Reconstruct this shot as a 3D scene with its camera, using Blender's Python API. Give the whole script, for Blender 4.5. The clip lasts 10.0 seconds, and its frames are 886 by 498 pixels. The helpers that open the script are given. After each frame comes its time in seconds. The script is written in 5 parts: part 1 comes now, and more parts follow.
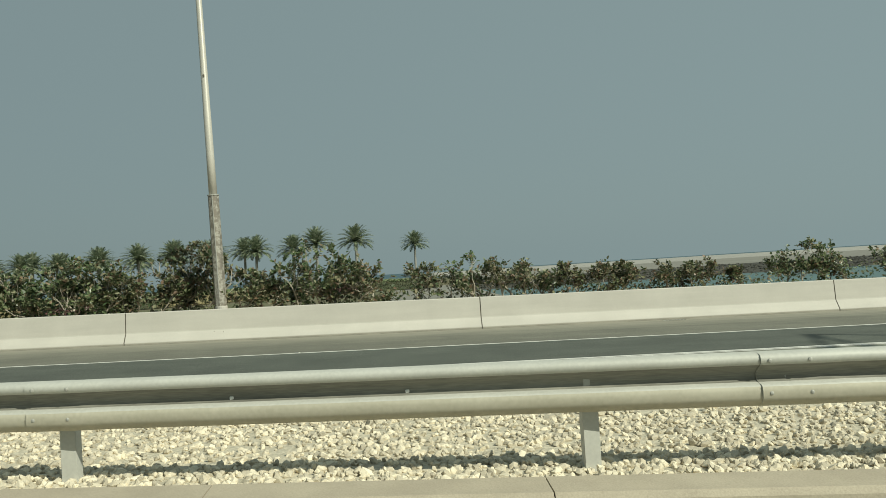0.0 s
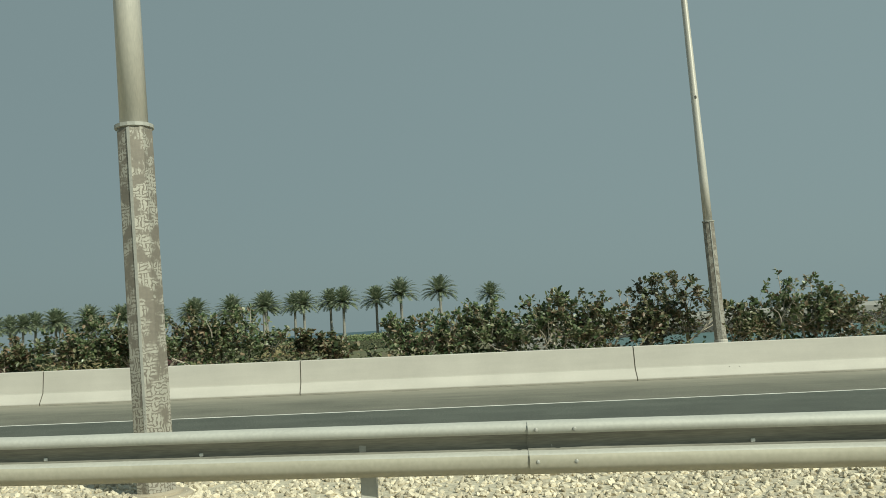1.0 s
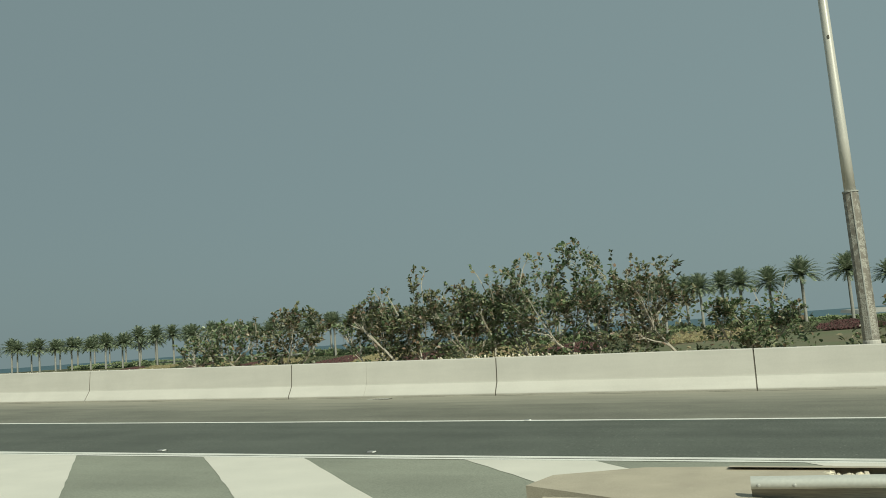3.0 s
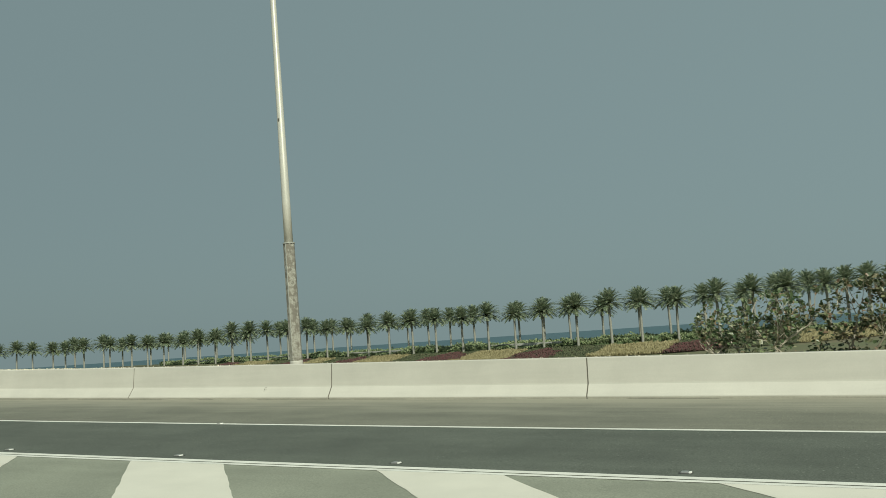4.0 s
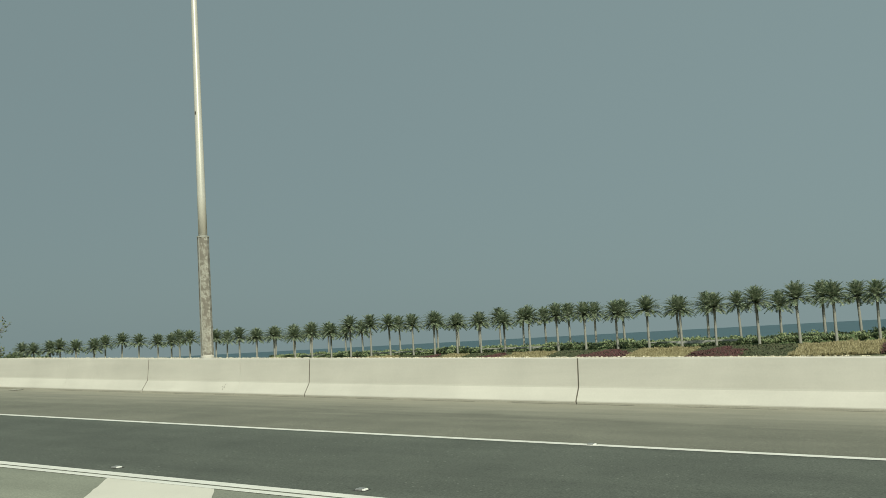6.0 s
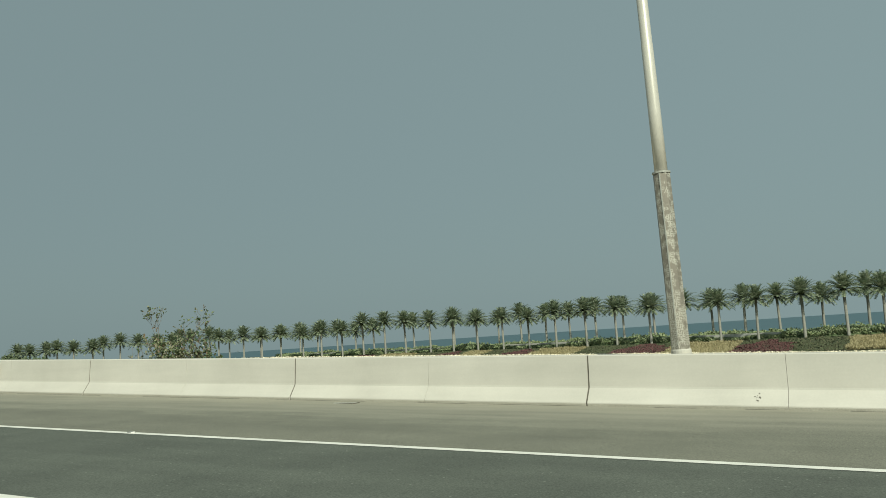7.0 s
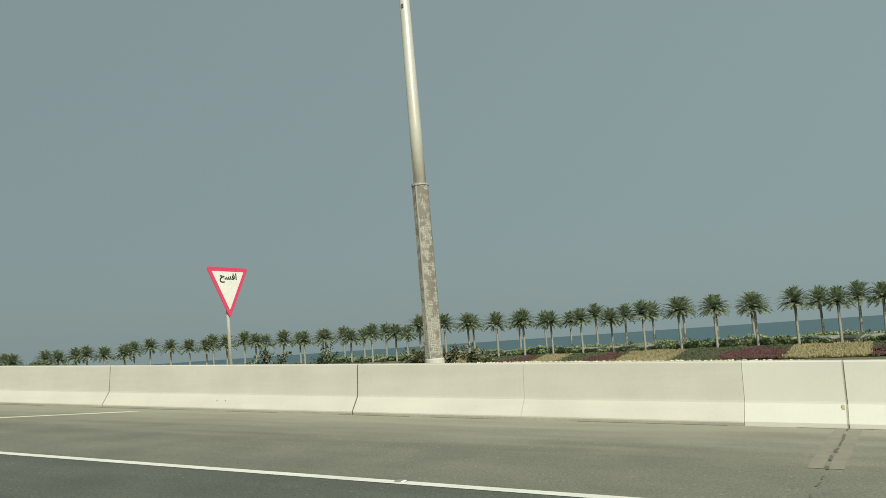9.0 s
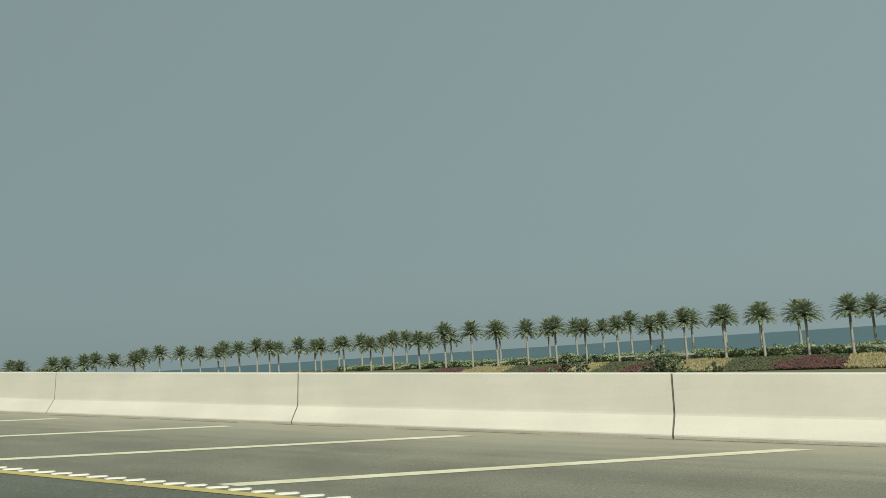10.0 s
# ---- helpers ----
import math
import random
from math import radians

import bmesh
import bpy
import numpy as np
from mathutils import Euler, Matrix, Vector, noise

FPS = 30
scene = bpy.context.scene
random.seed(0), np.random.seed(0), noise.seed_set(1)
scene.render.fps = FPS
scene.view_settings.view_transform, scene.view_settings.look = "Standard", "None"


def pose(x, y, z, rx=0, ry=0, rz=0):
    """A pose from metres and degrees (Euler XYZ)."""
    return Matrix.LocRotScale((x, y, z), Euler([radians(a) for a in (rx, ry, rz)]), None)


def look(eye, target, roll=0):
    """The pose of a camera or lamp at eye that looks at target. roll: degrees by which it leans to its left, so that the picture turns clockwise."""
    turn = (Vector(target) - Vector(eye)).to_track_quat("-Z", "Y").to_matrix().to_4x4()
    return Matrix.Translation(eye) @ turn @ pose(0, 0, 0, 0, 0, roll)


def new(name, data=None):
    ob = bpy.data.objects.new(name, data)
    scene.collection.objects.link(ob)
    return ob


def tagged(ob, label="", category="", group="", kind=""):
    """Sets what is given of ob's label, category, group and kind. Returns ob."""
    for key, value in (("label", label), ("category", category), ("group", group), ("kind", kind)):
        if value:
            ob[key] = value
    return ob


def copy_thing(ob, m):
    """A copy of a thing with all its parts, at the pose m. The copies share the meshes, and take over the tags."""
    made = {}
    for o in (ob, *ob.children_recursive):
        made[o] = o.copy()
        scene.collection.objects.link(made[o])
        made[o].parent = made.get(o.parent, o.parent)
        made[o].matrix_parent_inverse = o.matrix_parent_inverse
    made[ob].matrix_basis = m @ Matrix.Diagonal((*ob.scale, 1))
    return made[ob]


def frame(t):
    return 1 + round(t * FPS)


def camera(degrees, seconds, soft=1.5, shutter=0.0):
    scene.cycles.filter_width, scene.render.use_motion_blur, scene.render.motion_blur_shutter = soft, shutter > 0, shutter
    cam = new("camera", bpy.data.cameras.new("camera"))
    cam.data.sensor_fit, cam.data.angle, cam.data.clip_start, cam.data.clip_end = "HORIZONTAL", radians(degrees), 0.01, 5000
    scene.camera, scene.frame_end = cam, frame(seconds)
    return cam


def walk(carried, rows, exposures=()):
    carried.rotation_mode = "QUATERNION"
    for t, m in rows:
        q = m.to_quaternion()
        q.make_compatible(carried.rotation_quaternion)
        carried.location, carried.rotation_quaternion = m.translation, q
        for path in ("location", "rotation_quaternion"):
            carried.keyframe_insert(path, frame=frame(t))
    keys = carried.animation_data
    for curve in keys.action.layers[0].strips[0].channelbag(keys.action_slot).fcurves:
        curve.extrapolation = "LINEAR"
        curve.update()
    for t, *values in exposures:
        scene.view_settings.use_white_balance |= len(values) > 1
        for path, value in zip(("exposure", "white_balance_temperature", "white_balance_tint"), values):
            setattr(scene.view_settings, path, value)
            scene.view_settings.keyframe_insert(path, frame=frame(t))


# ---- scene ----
cam = camera(55.8, 10.0, soft=0.62)

# seconds, x, y, z, tilt, roll, heading
PATH = [
    (0.0, 11.449, -22.820, -0.008, 91.251, 3.516, -2.482),
    (0.2, 9.060, -22.493, 0.028, 92.679, 3.386, -2.847),
    (0.5, 5.448, -22.009, 0.081, 94.552, 3.429, -2.493),
    (0.8, 1.827, -21.556, 0.136, 94.801, 3.605, -1.616),
    (1.0, -0.673, -21.261, 0.173, 95.029, 3.554, 0.583),
    (1.2, -3.271, -20.971, 0.211, 95.538, 3.203, 8.361),
    (1.5, -7.089, -20.530, 0.271, 96.018, 3.147, 15.314),
    (2.0, -13.267, -19.774, 0.388, 96.172, 3.491, 19.667),
    (2.2, -15.757, -19.496, 0.439, 96.118, 3.554, 20.564),
    (3.3, -29.635, -18.236, 0.798, 95.669, 4.332, 21.141),
    (3.5, -32.234, -18.015, 0.862, 95.662, 4.209, 21.545),
    (4.0, -38.647, -17.496, 1.022, 95.958, 3.932, 25.374),
    (4.5, -45.384, -16.960, 1.185, 96.640, 3.069, 33.003),
    (5.0, -51.819, -16.385, 1.353, 96.556, 2.876, 33.407),
    (5.5, -58.169, -15.779, 1.522, 96.350, 3.065, 31.615),
    (6.8, -74.736, -14.211, 2.024, 95.872, 3.397, 28.922),
    (7.0, -77.210, -13.979, 2.112, 95.846, 3.757, 29.064),
    (7.5, -83.408, -13.435, 2.336, 95.906, 4.188, 29.346),
    (8.0, -89.923, -12.970, 2.563, 96.024, 4.808, 29.597),
    (8.5, -96.055, -12.584, 2.789, 96.038, 4.362, 29.488),
    (9.0, -102.196, -12.132, 3.028, 96.185, 4.038, 29.291),
    (9.5, -108.261, -11.739, 3.268, 96.222, 3.854, 29.156),
    (10.0, -114.229, -11.454, 3.520, 96.727, 3.794, 29.046),
]
# the clip's camera brightens a little on the way, and leans to green
EXPOSURES = [(0.0, 0.02, 6660, -3.0), (0.7, 0.0, 6580, -5.0), (2.2, -0.01, 6590, -5.0), (3.5, -0.01, 6540, -4.8), (4.0, 0.0, 6560, -5.6), (5.0, 0.04, 6600, -4.4), (5.5, 0.05, 6640, -4.0), (7.0, 0.13, 6570, -5.0), (7.5, 0.22, 6590, -3.6), (8.0, 0.25, 6710, -1.0), (9.0, 0.19, 6750, -1.0), (10.0, 0.19, 6720, -1.6)]
walk(cam, [(r[0], pose(*r[1:])) for r in PATH], EXPOSURES)

# ---- light ----
TO_SUN = Vector((0.842, -0.85, 1.0)).normalized()
sun_data = bpy.data.lights.new("sun", "SUN")
sun_data.energy, sun_data.angle, sun_data.color = 4.2, radians(0.6), (1.0, 0.955, 0.87)
sun = new("sun", sun_data)
sun.matrix_world = look(TO_SUN * 60, (0, 0, 0))

world = bpy.data.worlds.new("hazy_sky")
scene.world = world
world.use_nodes = True
wt = world.node_tree
wt.nodes.clear()
sky = wt.nodes.new("ShaderNodeTexSky")
sky.sky_type, sky.sun_disc = "NISHITA", False
sky.sun_elevation, sky.sun_rotation = math.asin(TO_SUN.z), math.atan2(TO_SUN.x, TO_SUN.y)
sky.dust_density, sky.air_density, sky.ozone_density = 3.0, 1.0, 2.0
bg_sky = wt.nodes.new("ShaderNodeBackground")
bg_sky.inputs["Strength"].default_value = 0.05
wt.links.new(sky.outputs[0], bg_sky.inputs["Color"])
bg_haze = wt.nodes.new("ShaderNodeBackground")
bg_haze.inputs["Color"].default_value = (0.242, 0.299, 0.329, 1)
# the haze is brighter toward the sun's side of the sky
sky_way, sky_dot, sky_gain = wt.nodes.new("ShaderNodeTexCoord"), wt.nodes.new("ShaderNodeVectorMath"), wt.nodes.new("ShaderNodeMath")
sky_dot.operation, sky_gain.operation = "DOT_PRODUCT", "MULTIPLY_ADD"
sky_dot.inputs[1].default_value = (1, 0, 0)
sky_gain.inputs[1].default_value, sky_gain.inputs[2].default_value = 0.15, 1.04
wt.links.new(sky_way.outputs["Generated"], sky_dot.inputs[0])
wt.links.new(sky_dot.outputs["Value"], sky_gain.inputs[0])
wt.links.new(sky_gain.outputs[0], bg_haze.inputs["Strength"])
mix_bg = wt.nodes.new("ShaderNodeMixShader")
mix_bg.inputs[0].default_value = 0.88
out_w = wt.nodes.new("ShaderNodeOutputWorld")
wt.links.new(bg_sky.outputs[0], mix_bg.inputs[1])
wt.links.new(bg_haze.outputs[0], mix_bg.inputs[2])
wt.links.new(mix_bg.outputs[0], out_w.inputs["Surface"])


# ---- materials ----
def material(name, colour, dark=None, rough=0.8, metal=0.0, scale=6.0, fine=60.0, bump=0.15, mix=0.5, island=False, stretch=(1, 1, 1)):
    """A surface of two colours, mottled at a coarse and a fine scale, with a fine relief."""
    m = bpy.data.materials.new(name)
    m.use_nodes = True
    nt = m.node_tree
    b = nt.nodes["Principled BSDF"]
    b.inputs["Roughness"].default_value, b.inputs["Metallic"].default_value = rough, metal
    dark = dark or tuple(c * 0.7 for c in colour)
    tc = nt.nodes.new("ShaderNodeTexCoord")
    mp = nt.nodes.new("ShaderNodeMapping")
    mp.inputs["Scale"].default_value = stretch
    nt.links.new(tc.outputs["Object"], mp.inputs["Vector"])
    n1, n2 = nt.nodes.new("ShaderNodeTexNoise"), nt.nodes.new("ShaderNodeTexNoise")
    n1.inputs["Scale"].default_value, n1.inputs["Detail"].default_value = scale, 6
    n2.inputs["Scale"].default_value, n2.inputs["Detail"].default_value = fine, 4
    for n in (n1, n2):
        nt.links.new(mp.outputs[0], n.inputs["Vector"])
    add = nt.nodes.new("ShaderNodeMath")
    add.operation = "MULTIPLY_ADD"
    add.inputs[1].default_value = mix
    nt.links.new(n2.outputs["Fac"], add.inputs[0])
    sub = nt.nodes.new("ShaderNodeMath")
    sub.operation = "MULTIPLY"
    sub.inputs[1].default_value = 1 - mix
    nt.links.new(n1.outputs["Fac"], sub.inputs[0])
    nt.links.new(sub.outputs[0], add.inputs[2])
    ramp = nt.nodes.new("ShaderNodeValToRGB")
    ramp.color_ramp.elements[0].position, ramp.color_ramp.elements[1].position = 0.36, 0.64
    ramp.color_ramp.elements[0].color, ramp.color_ramp.elements[1].color = (*dark, 1), (*colour, 1)
    nt.links.new(add.outputs[0], ramp.inputs[0])
    last = ramp.outputs[0]
    if island:
        geo = nt.nodes.new("ShaderNodeNewGeometry")
        hsv = nt.nodes.new("ShaderNodeHueSaturation")
        vr = nt.nodes.new("ShaderNodeMapRange")
        vr.inputs["To Min"].default_value, vr.inputs["To Max"].default_value = 0.65, 1.3
        nt.links.new(geo.outputs["Random Per Island"], vr.inputs["Value"])
        nt.links.new(vr.outputs[0], hsv.inputs["Value"])
        nt.links.new(last, hsv.inputs["Color"])
        last = hsv.outputs[0]
    nt.links.new(last, b.inputs["Base Color"])
    if bump:
        bp = nt.nodes.new("ShaderNodeBump")
        bp.inputs["Strength"].default_value, bp.inputs["Distance"].default_value = bump, 0.02
        nt.links.new(add.outputs[0], bp.inputs["Height"])
        nt.links.new(bp.outputs[0], b.inputs["Normal"])
    return m


def leaf_material(name, stops, rough=0.5, light=0.25):
    """Leaves: a colour for each leaf out of the stops, and some light through them."""
    m = bpy.data.materials.new(name)
    m.use_nodes = True
    nt = m.node_tree
    b = nt.nodes["Principled BSDF"]
    b.inputs["Roughness"].default_value = rough
    geo = nt.nodes.new("ShaderNodeNewGeometry")
    ramp = nt.nodes.new("ShaderNodeValToRGB")
    ramp.color_ramp.interpolation = "CONSTANT"
    el = ramp.color_ramp.elements
    while len(el) < len(stops):
        el.new(0.5)
    for e, (p, c) in zip(el, stops):
        e.position, e.color = p, (*c, 1)
    nt.links.new(geo.outputs["Random Per Island"], ramp.inputs[0])
    tc, n = nt.nodes.new("ShaderNodeTexCoord"), nt.nodes.new("ShaderNodeTexNoise")
    n.inputs["Scale"].default_value = 2.5
    nt.links.new(tc.outputs["Object"], n.inputs["Vector"])
    vr = nt.nodes.new("ShaderNodeMapRange")
    vr.inputs["From Min"].default_value, vr.inputs["From Max"].default_value = 0.3, 0.7
    vr.inputs["To Min"].default_value, vr.inputs["To Max"].default_value = 0.7, 1.25
    nt.links.new(n.outputs["Fac"], vr.inputs["Value"])
    hsv = nt.nodes.new("ShaderNodeHueSaturation")
    nt.links.new(vr.outputs[0], hsv.inputs["Value"])
    nt.links.new(ramp.outputs[0], hsv.inputs["Color"])
    nt.links.new(hsv.outputs[0], b.inputs["Base Color"])
    tr, mx = nt.nodes.new("ShaderNodeBsdfTranslucent"), nt.nodes.new("ShaderNodeMixShader")
    nt.links.new(hsv.outputs[0], tr.inputs["Color"])
    mx.inputs[0].default_value = light
    nt.links.new(b.outputs[0], mx.inputs[1])
    nt.links.new(tr.outputs[0], mx.inputs[2])
    nt.links.new(mx.outputs[0], nt.nodes["Material Output"].inputs["Surface"])
    return m


def asphalt_material(name, colour, dark, streak, chips, coarse=1.0):
    """Asphalt with stone grain, blotches and wear drawn out along the road."""
    m = material(name, colour, dark, rough=0.85, scale=0.9, fine=75, bump=0.4, mix=0.55)
    nt = m.node_tree
    b = nt.nodes["Principled BSDF"]
    tc, mp = nt.nodes.new("ShaderNodeTexCoord"), nt.nodes.new("ShaderNodeMapping")
    mp.inputs["Scale"].default_value = (0.04, 1.6, 1)
    n = nt.nodes.new("ShaderNodeTexNoise")
    n.inputs["Scale"].default_value, n.inputs["Detail"].default_value = 1.0, 5
    nt.links.new(tc.outputs["Object"], mp.inputs[0])
    nt.links.new(mp.outputs[0], n.inputs["Vector"])
    vr = nt.nodes.new("ShaderNodeMapRange")
    vr.inputs["From Min"].default_value, vr.inputs["From Max"].default_value = 0.3, 0.7
    vr.inputs["To Min"].default_value, vr.inputs["To Max"].default_value = 1 - streak, 1 + streak
    nt.links.new(n.outputs["Fac"], vr.inputs["Value"])
    stone = nt.nodes.new("ShaderNodeTexVoronoi")
    stone.inputs["Scale"].default_value = 46
    nt.links.new(tc.outputs["Object"], stone.inputs["Vector"])
    grain = nt.nodes.new("ShaderNodeMapRange")
    grain.inputs["From Min"].default_value, grain.inputs["From Max"].default_value = 0.0, 0.9
    grain.inputs["To Min"].default_value, grain.inputs["To Max"].default_value = 1 + 0.28 * coarse, 1 - 0.34 * coarse
    nt.links.new(stone.outputs["Distance"], grain.inputs["Value"])
    mul = nt.nodes.new("ShaderNodeMath")
    mul.operation = "MULTIPLY"
    nt.links.new(vr.outputs[0], mul.inputs[0])
    nt.links.new(grain.outputs[0], mul.inputs[1])
    # scattered pale chippings, thicker in worn patches
    chip, pick = nt.nodes.new("ShaderNodeTexVoronoi"), nt.nodes.new("ShaderNodeSeparateColor")
    chip.inputs["Scale"].default_value = 17
    nt.links.new(tc.outputs["Object"], chip.inputs["Vector"])
    nt.links.new(chip.outputs["Color"], pick.inputs[0])
    worn, limit = nt.nodes.new("ShaderNodeTexNoise"), nt.nodes.new("ShaderNodeMapRange")
    worn.inputs["Scale"].default_value, worn.inputs["Detail"].default_value = 0.55, 3
    nt.links.new(tc.outputs["Object"], worn.inputs["Vector"])
    limit.inputs["From Min"].default_value, limit.inputs["From Max"].default_value = 0.35, 0.65
    limit.inputs["To Min"].default_value, limit.inputs["To Max"].default_value = 1.0, 0.72
    nt.links.new(worn.outputs["Fac"], limit.inputs["Value"])
    some, small, spot, lift = (nt.nodes.new("ShaderNodeMath") for _ in range(4))
    some.operation, small.operation, spot.operation, lift.operation = "GREATER_THAN", "LESS_THAN", "MULTIPLY", "MULTIPLY_ADD"
    nt.links.new(pick.outputs[0], some.inputs[0])
    nt.links.new(limit.outputs[0], some.inputs[1])
    nt.links.new(chip.outputs["Distance"], small.inputs[0])
    small.inputs[1].default_value = 0.2
    nt.links.new(some.outputs[0], spot.inputs[0])
    nt.links.new(small.outputs[0], spot.inputs[1])
    nt.links.new(spot.outputs[0], lift.inputs[0])
    lift.inputs[1].default_value = chips
    nt.links.new(mul.outputs[0], lift.inputs[2])
    mul = lift
    hsv = nt.nodes.new("ShaderNodeHueSaturation")
    src = b.inputs["Base Color"].links[0].from_socket
    nt.links.new(src, hsv.inputs["Color"])
    nt.links.new(mul.outputs[0], hsv.inputs["Value"])
    nt.links.new(hsv.outputs[0], b.inputs["Base Color"])
    return m


M_SHOULDER = asphalt_material("asphalt_shoulder", (0.205, 0.199, 0.154), (0.130, 0.128, 0.099), 0.09, 0.6, 0.8)
M_LANE = asphalt_material("asphalt_lane", (0.116, 0.126, 0.102), (0.072, 0.079, 0.064), 0.13, 0.9)
M_RAMP = asphalt_material("asphalt_ramp", (0.290, 0.296, 0.232), (0.20, 0.206, 0.162), 0.10, 0.12, 0.45)


def add_dust(m, colour):
    """Windblown sand that gathers in an uneven drift along the barrier's foot."""
    nt = m.node_tree
    b = nt.nodes["Principled BSDF"]
    tc, xyz = nt.nodes.new("ShaderNodeTexCoord"), nt.nodes.new("ShaderNodeSeparateXYZ")
    nt.links.new(tc.outputs["Object"], xyz.inputs[0])
    reach = nt.nodes.new("ShaderNodeMapRange")
    reach.inputs["From Min"].default_value, reach.inputs["From Max"].default_value = -4.6, -0.25
    reach.inputs["To Min"].default_value, reach.inputs["To Max"].default_value = -0.5, 0.55
    nt.links.new(xyz.outputs["Y"], reach.inputs["Value"])
    mp, n = nt.nodes.new("ShaderNodeMapping"), nt.nodes.new("ShaderNodeTexNoise")
    mp.inputs["Scale"].default_value = (0.35, 2.2, 1)
    n.inputs["Scale"].default_value, n.inputs["Detail"].default_value = 1.1, 4
    nt.links.new(tc.outputs["Object"], mp.inputs[0])
    nt.links.new(mp.outputs[0], n.inputs["Vector"])
    add = nt.nodes.new("ShaderNodeMath")
    nt.links.new(reach.outputs[0], add.inputs[0])
    nt.links.new(n.outputs["Fac"], add.inputs[1])
    ramp = nt.nodes.new("ShaderNodeMapRange")
    ramp.inputs["From Min"].default_value, ramp.inputs["From Max"].default_value = 0.30, 1.0
    ramp.inputs["To Max"].default_value = 0.62
    nt.links.new(add.outputs[0], ramp.inputs["Value"])
    mx = nt.nodes.new("ShaderNodeMix")
    mx.data_type = "RGBA"
    nt.links.new(b.inputs["Base Color"].links[0].from_socket, mx.inputs["A"])
    mx.inputs["B"].default_value = (*colour, 1)
    nt.links.new(ramp.outputs[0], mx.inputs["Factor"])
    nt.links.new(mx.outputs["Result"], b.inputs["Base Color"])


def add_streaks(m, low, high, along, down, scale):
    """Faint runs of dirt, drawn out along and down a wall, and sparse scuffs."""
    nt = m.node_tree
    b = nt.nodes["Principled BSDF"]
    tc, mp, n = nt.nodes.new("ShaderNodeTexCoord"), nt.nodes.new("ShaderNodeMapping"), nt.nodes.new("ShaderNodeTexNoise")
    mp.inputs["Scale"].default_value = (along, 1, down)
    n.inputs["Scale"].default_value, n.inputs["Detail"].default_value, n.inputs["Roughness"].default_value = scale, 8, 0.65
    nt.links.new(tc.outputs["Object"], mp.inputs[0])
    nt.links.new(mp.outputs[0], n.inputs["Vector"])
    vr = nt.nodes.new("ShaderNodeMapRange")
    vr.inputs["From Min"].default_value, vr.inputs["From Max"].default_value = 0.3, 0.62
    vr.inputs["To Min"].default_value, vr.inputs["To Max"].default_value = low, high
    nt.links.new(n.outputs["Fac"], vr.inputs["Value"])
    hsv = nt.nodes.new("ShaderNodeHueSaturation")
    nt.links.new(b.inputs["Base Color"].links[0].from_socket, hsv.inputs["Color"])
    nt.links.new(vr.outputs[0], hsv.inputs["Value"])
    nt.links.new(hsv.outputs[0], b.inputs["Base Color"])


add_dust(M_SHOULDER, (0.345, 0.322, 0.255))
M_PATCH = material("asphalt_repair", (0.27, 0.245, 0.19), (0.20, 0.18, 0.14), rough=0.9, scale=5, fine=150)
M_CRACK = material("cracked_seam", (0.15, 0.135, 0.105), (0.08, 0.075, 0.06), rough=0.9, scale=8, fine=60)
M_TAR = material("tar_seam", (0.045, 0.042, 0.038), rough=0.7, scale=8, fine=80)
M_LINE = material("road_paint_white", (0.78, 0.76, 0.69), (0.62, 0.60, 0.54), rough=0.6, scale=3, fine=90, bump=0.1)
M_HATCH = material("road_paint_hatch", (0.69, 0.65, 0.56), (0.60, 0.565, 0.485), rough=0.65, scale=1.6, fine=120, bump=0.15)
M_YELLOW = material("road_paint_yellow", (0.50, 0.40, 0.13), (0.38, 0.31, 0.12), rough=0.6, scale=3, fine=90, bump=0.1)
M_PALE = material("road_paint_worn_yellow", (0.70, 0.665, 0.53), (0.52, 0.48, 0.32), rough=0.6, scale=3, fine=90, bump=0.1)
M_CONCRETE = material("painted_concrete", (0.530, 0.503, 0.446), (0.480, 0.456, 0.402), rough=0.75, scale=0.8, fine=30, bump=0.08, mix=0.3)
M_CONCRETE_NEW = material("repainted_concrete", (0.575, 0.552, 0.497), (0.535, 0.515, 0.464), rough=0.7, scale=0.8, fine=30, bump=0.06, mix=0.3)
add_streaks(M_CONCRETE, 0.95, 1.02, 0.9, 0.6, 1.1)
add_streaks(M_CONCRETE, 0.93, 1.02, 0.25, 3.0, 1.1)
add_streaks(M_CONCRETE_NEW, 0.97, 1.02, 0.9, 0.6, 1.1)
M_JOINT = material("dirty_joint", (0.13, 0.115, 0.09), (0.08, 0.07, 0.055), rough=0.9, scale=12, fine=60)
M_FOOT = material("bare_concrete_lip", (0.37, 0.35, 0.292), (0.28, 0.265, 0.22), rough=0.9, scale=1.5, fine=40, bump=0.2)
M_STAIN = material("rust_stain", (0.42, 0.36, 0.2), (0.3, 0.26, 0.15), rough=0.8, scale=12, fine=60)
M_KERB = material("kerb_concrete", (0.47, 0.41, 0.31), (0.36, 0.31, 0.235), rough=0.85, scale=3, fine=90, bump=0.2)
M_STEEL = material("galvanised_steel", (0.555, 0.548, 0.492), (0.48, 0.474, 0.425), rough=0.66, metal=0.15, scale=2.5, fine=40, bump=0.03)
# lower wave: sand dust and warm light bounced off the gravel, both in the colour
M_STEEL_WARM = material("sandy_bounce_lit_steel", (0.50, 0.468, 0.375), (0.42, 0.39, 0.305), rough=0.75, metal=0.1, scale=2.0, fine=30, bump=0.04)
# the beam's hollow: grime stains, plus the upper bulge's shade painted into the colour
M_WEB = material("shaded_grimy_web", (0.27, 0.26, 0.215), (0.15, 0.145, 0.12), rough=0.7, metal=0.1, scale=1.6, fine=18, bump=0.05, stretch=(0.5, 1, 6))
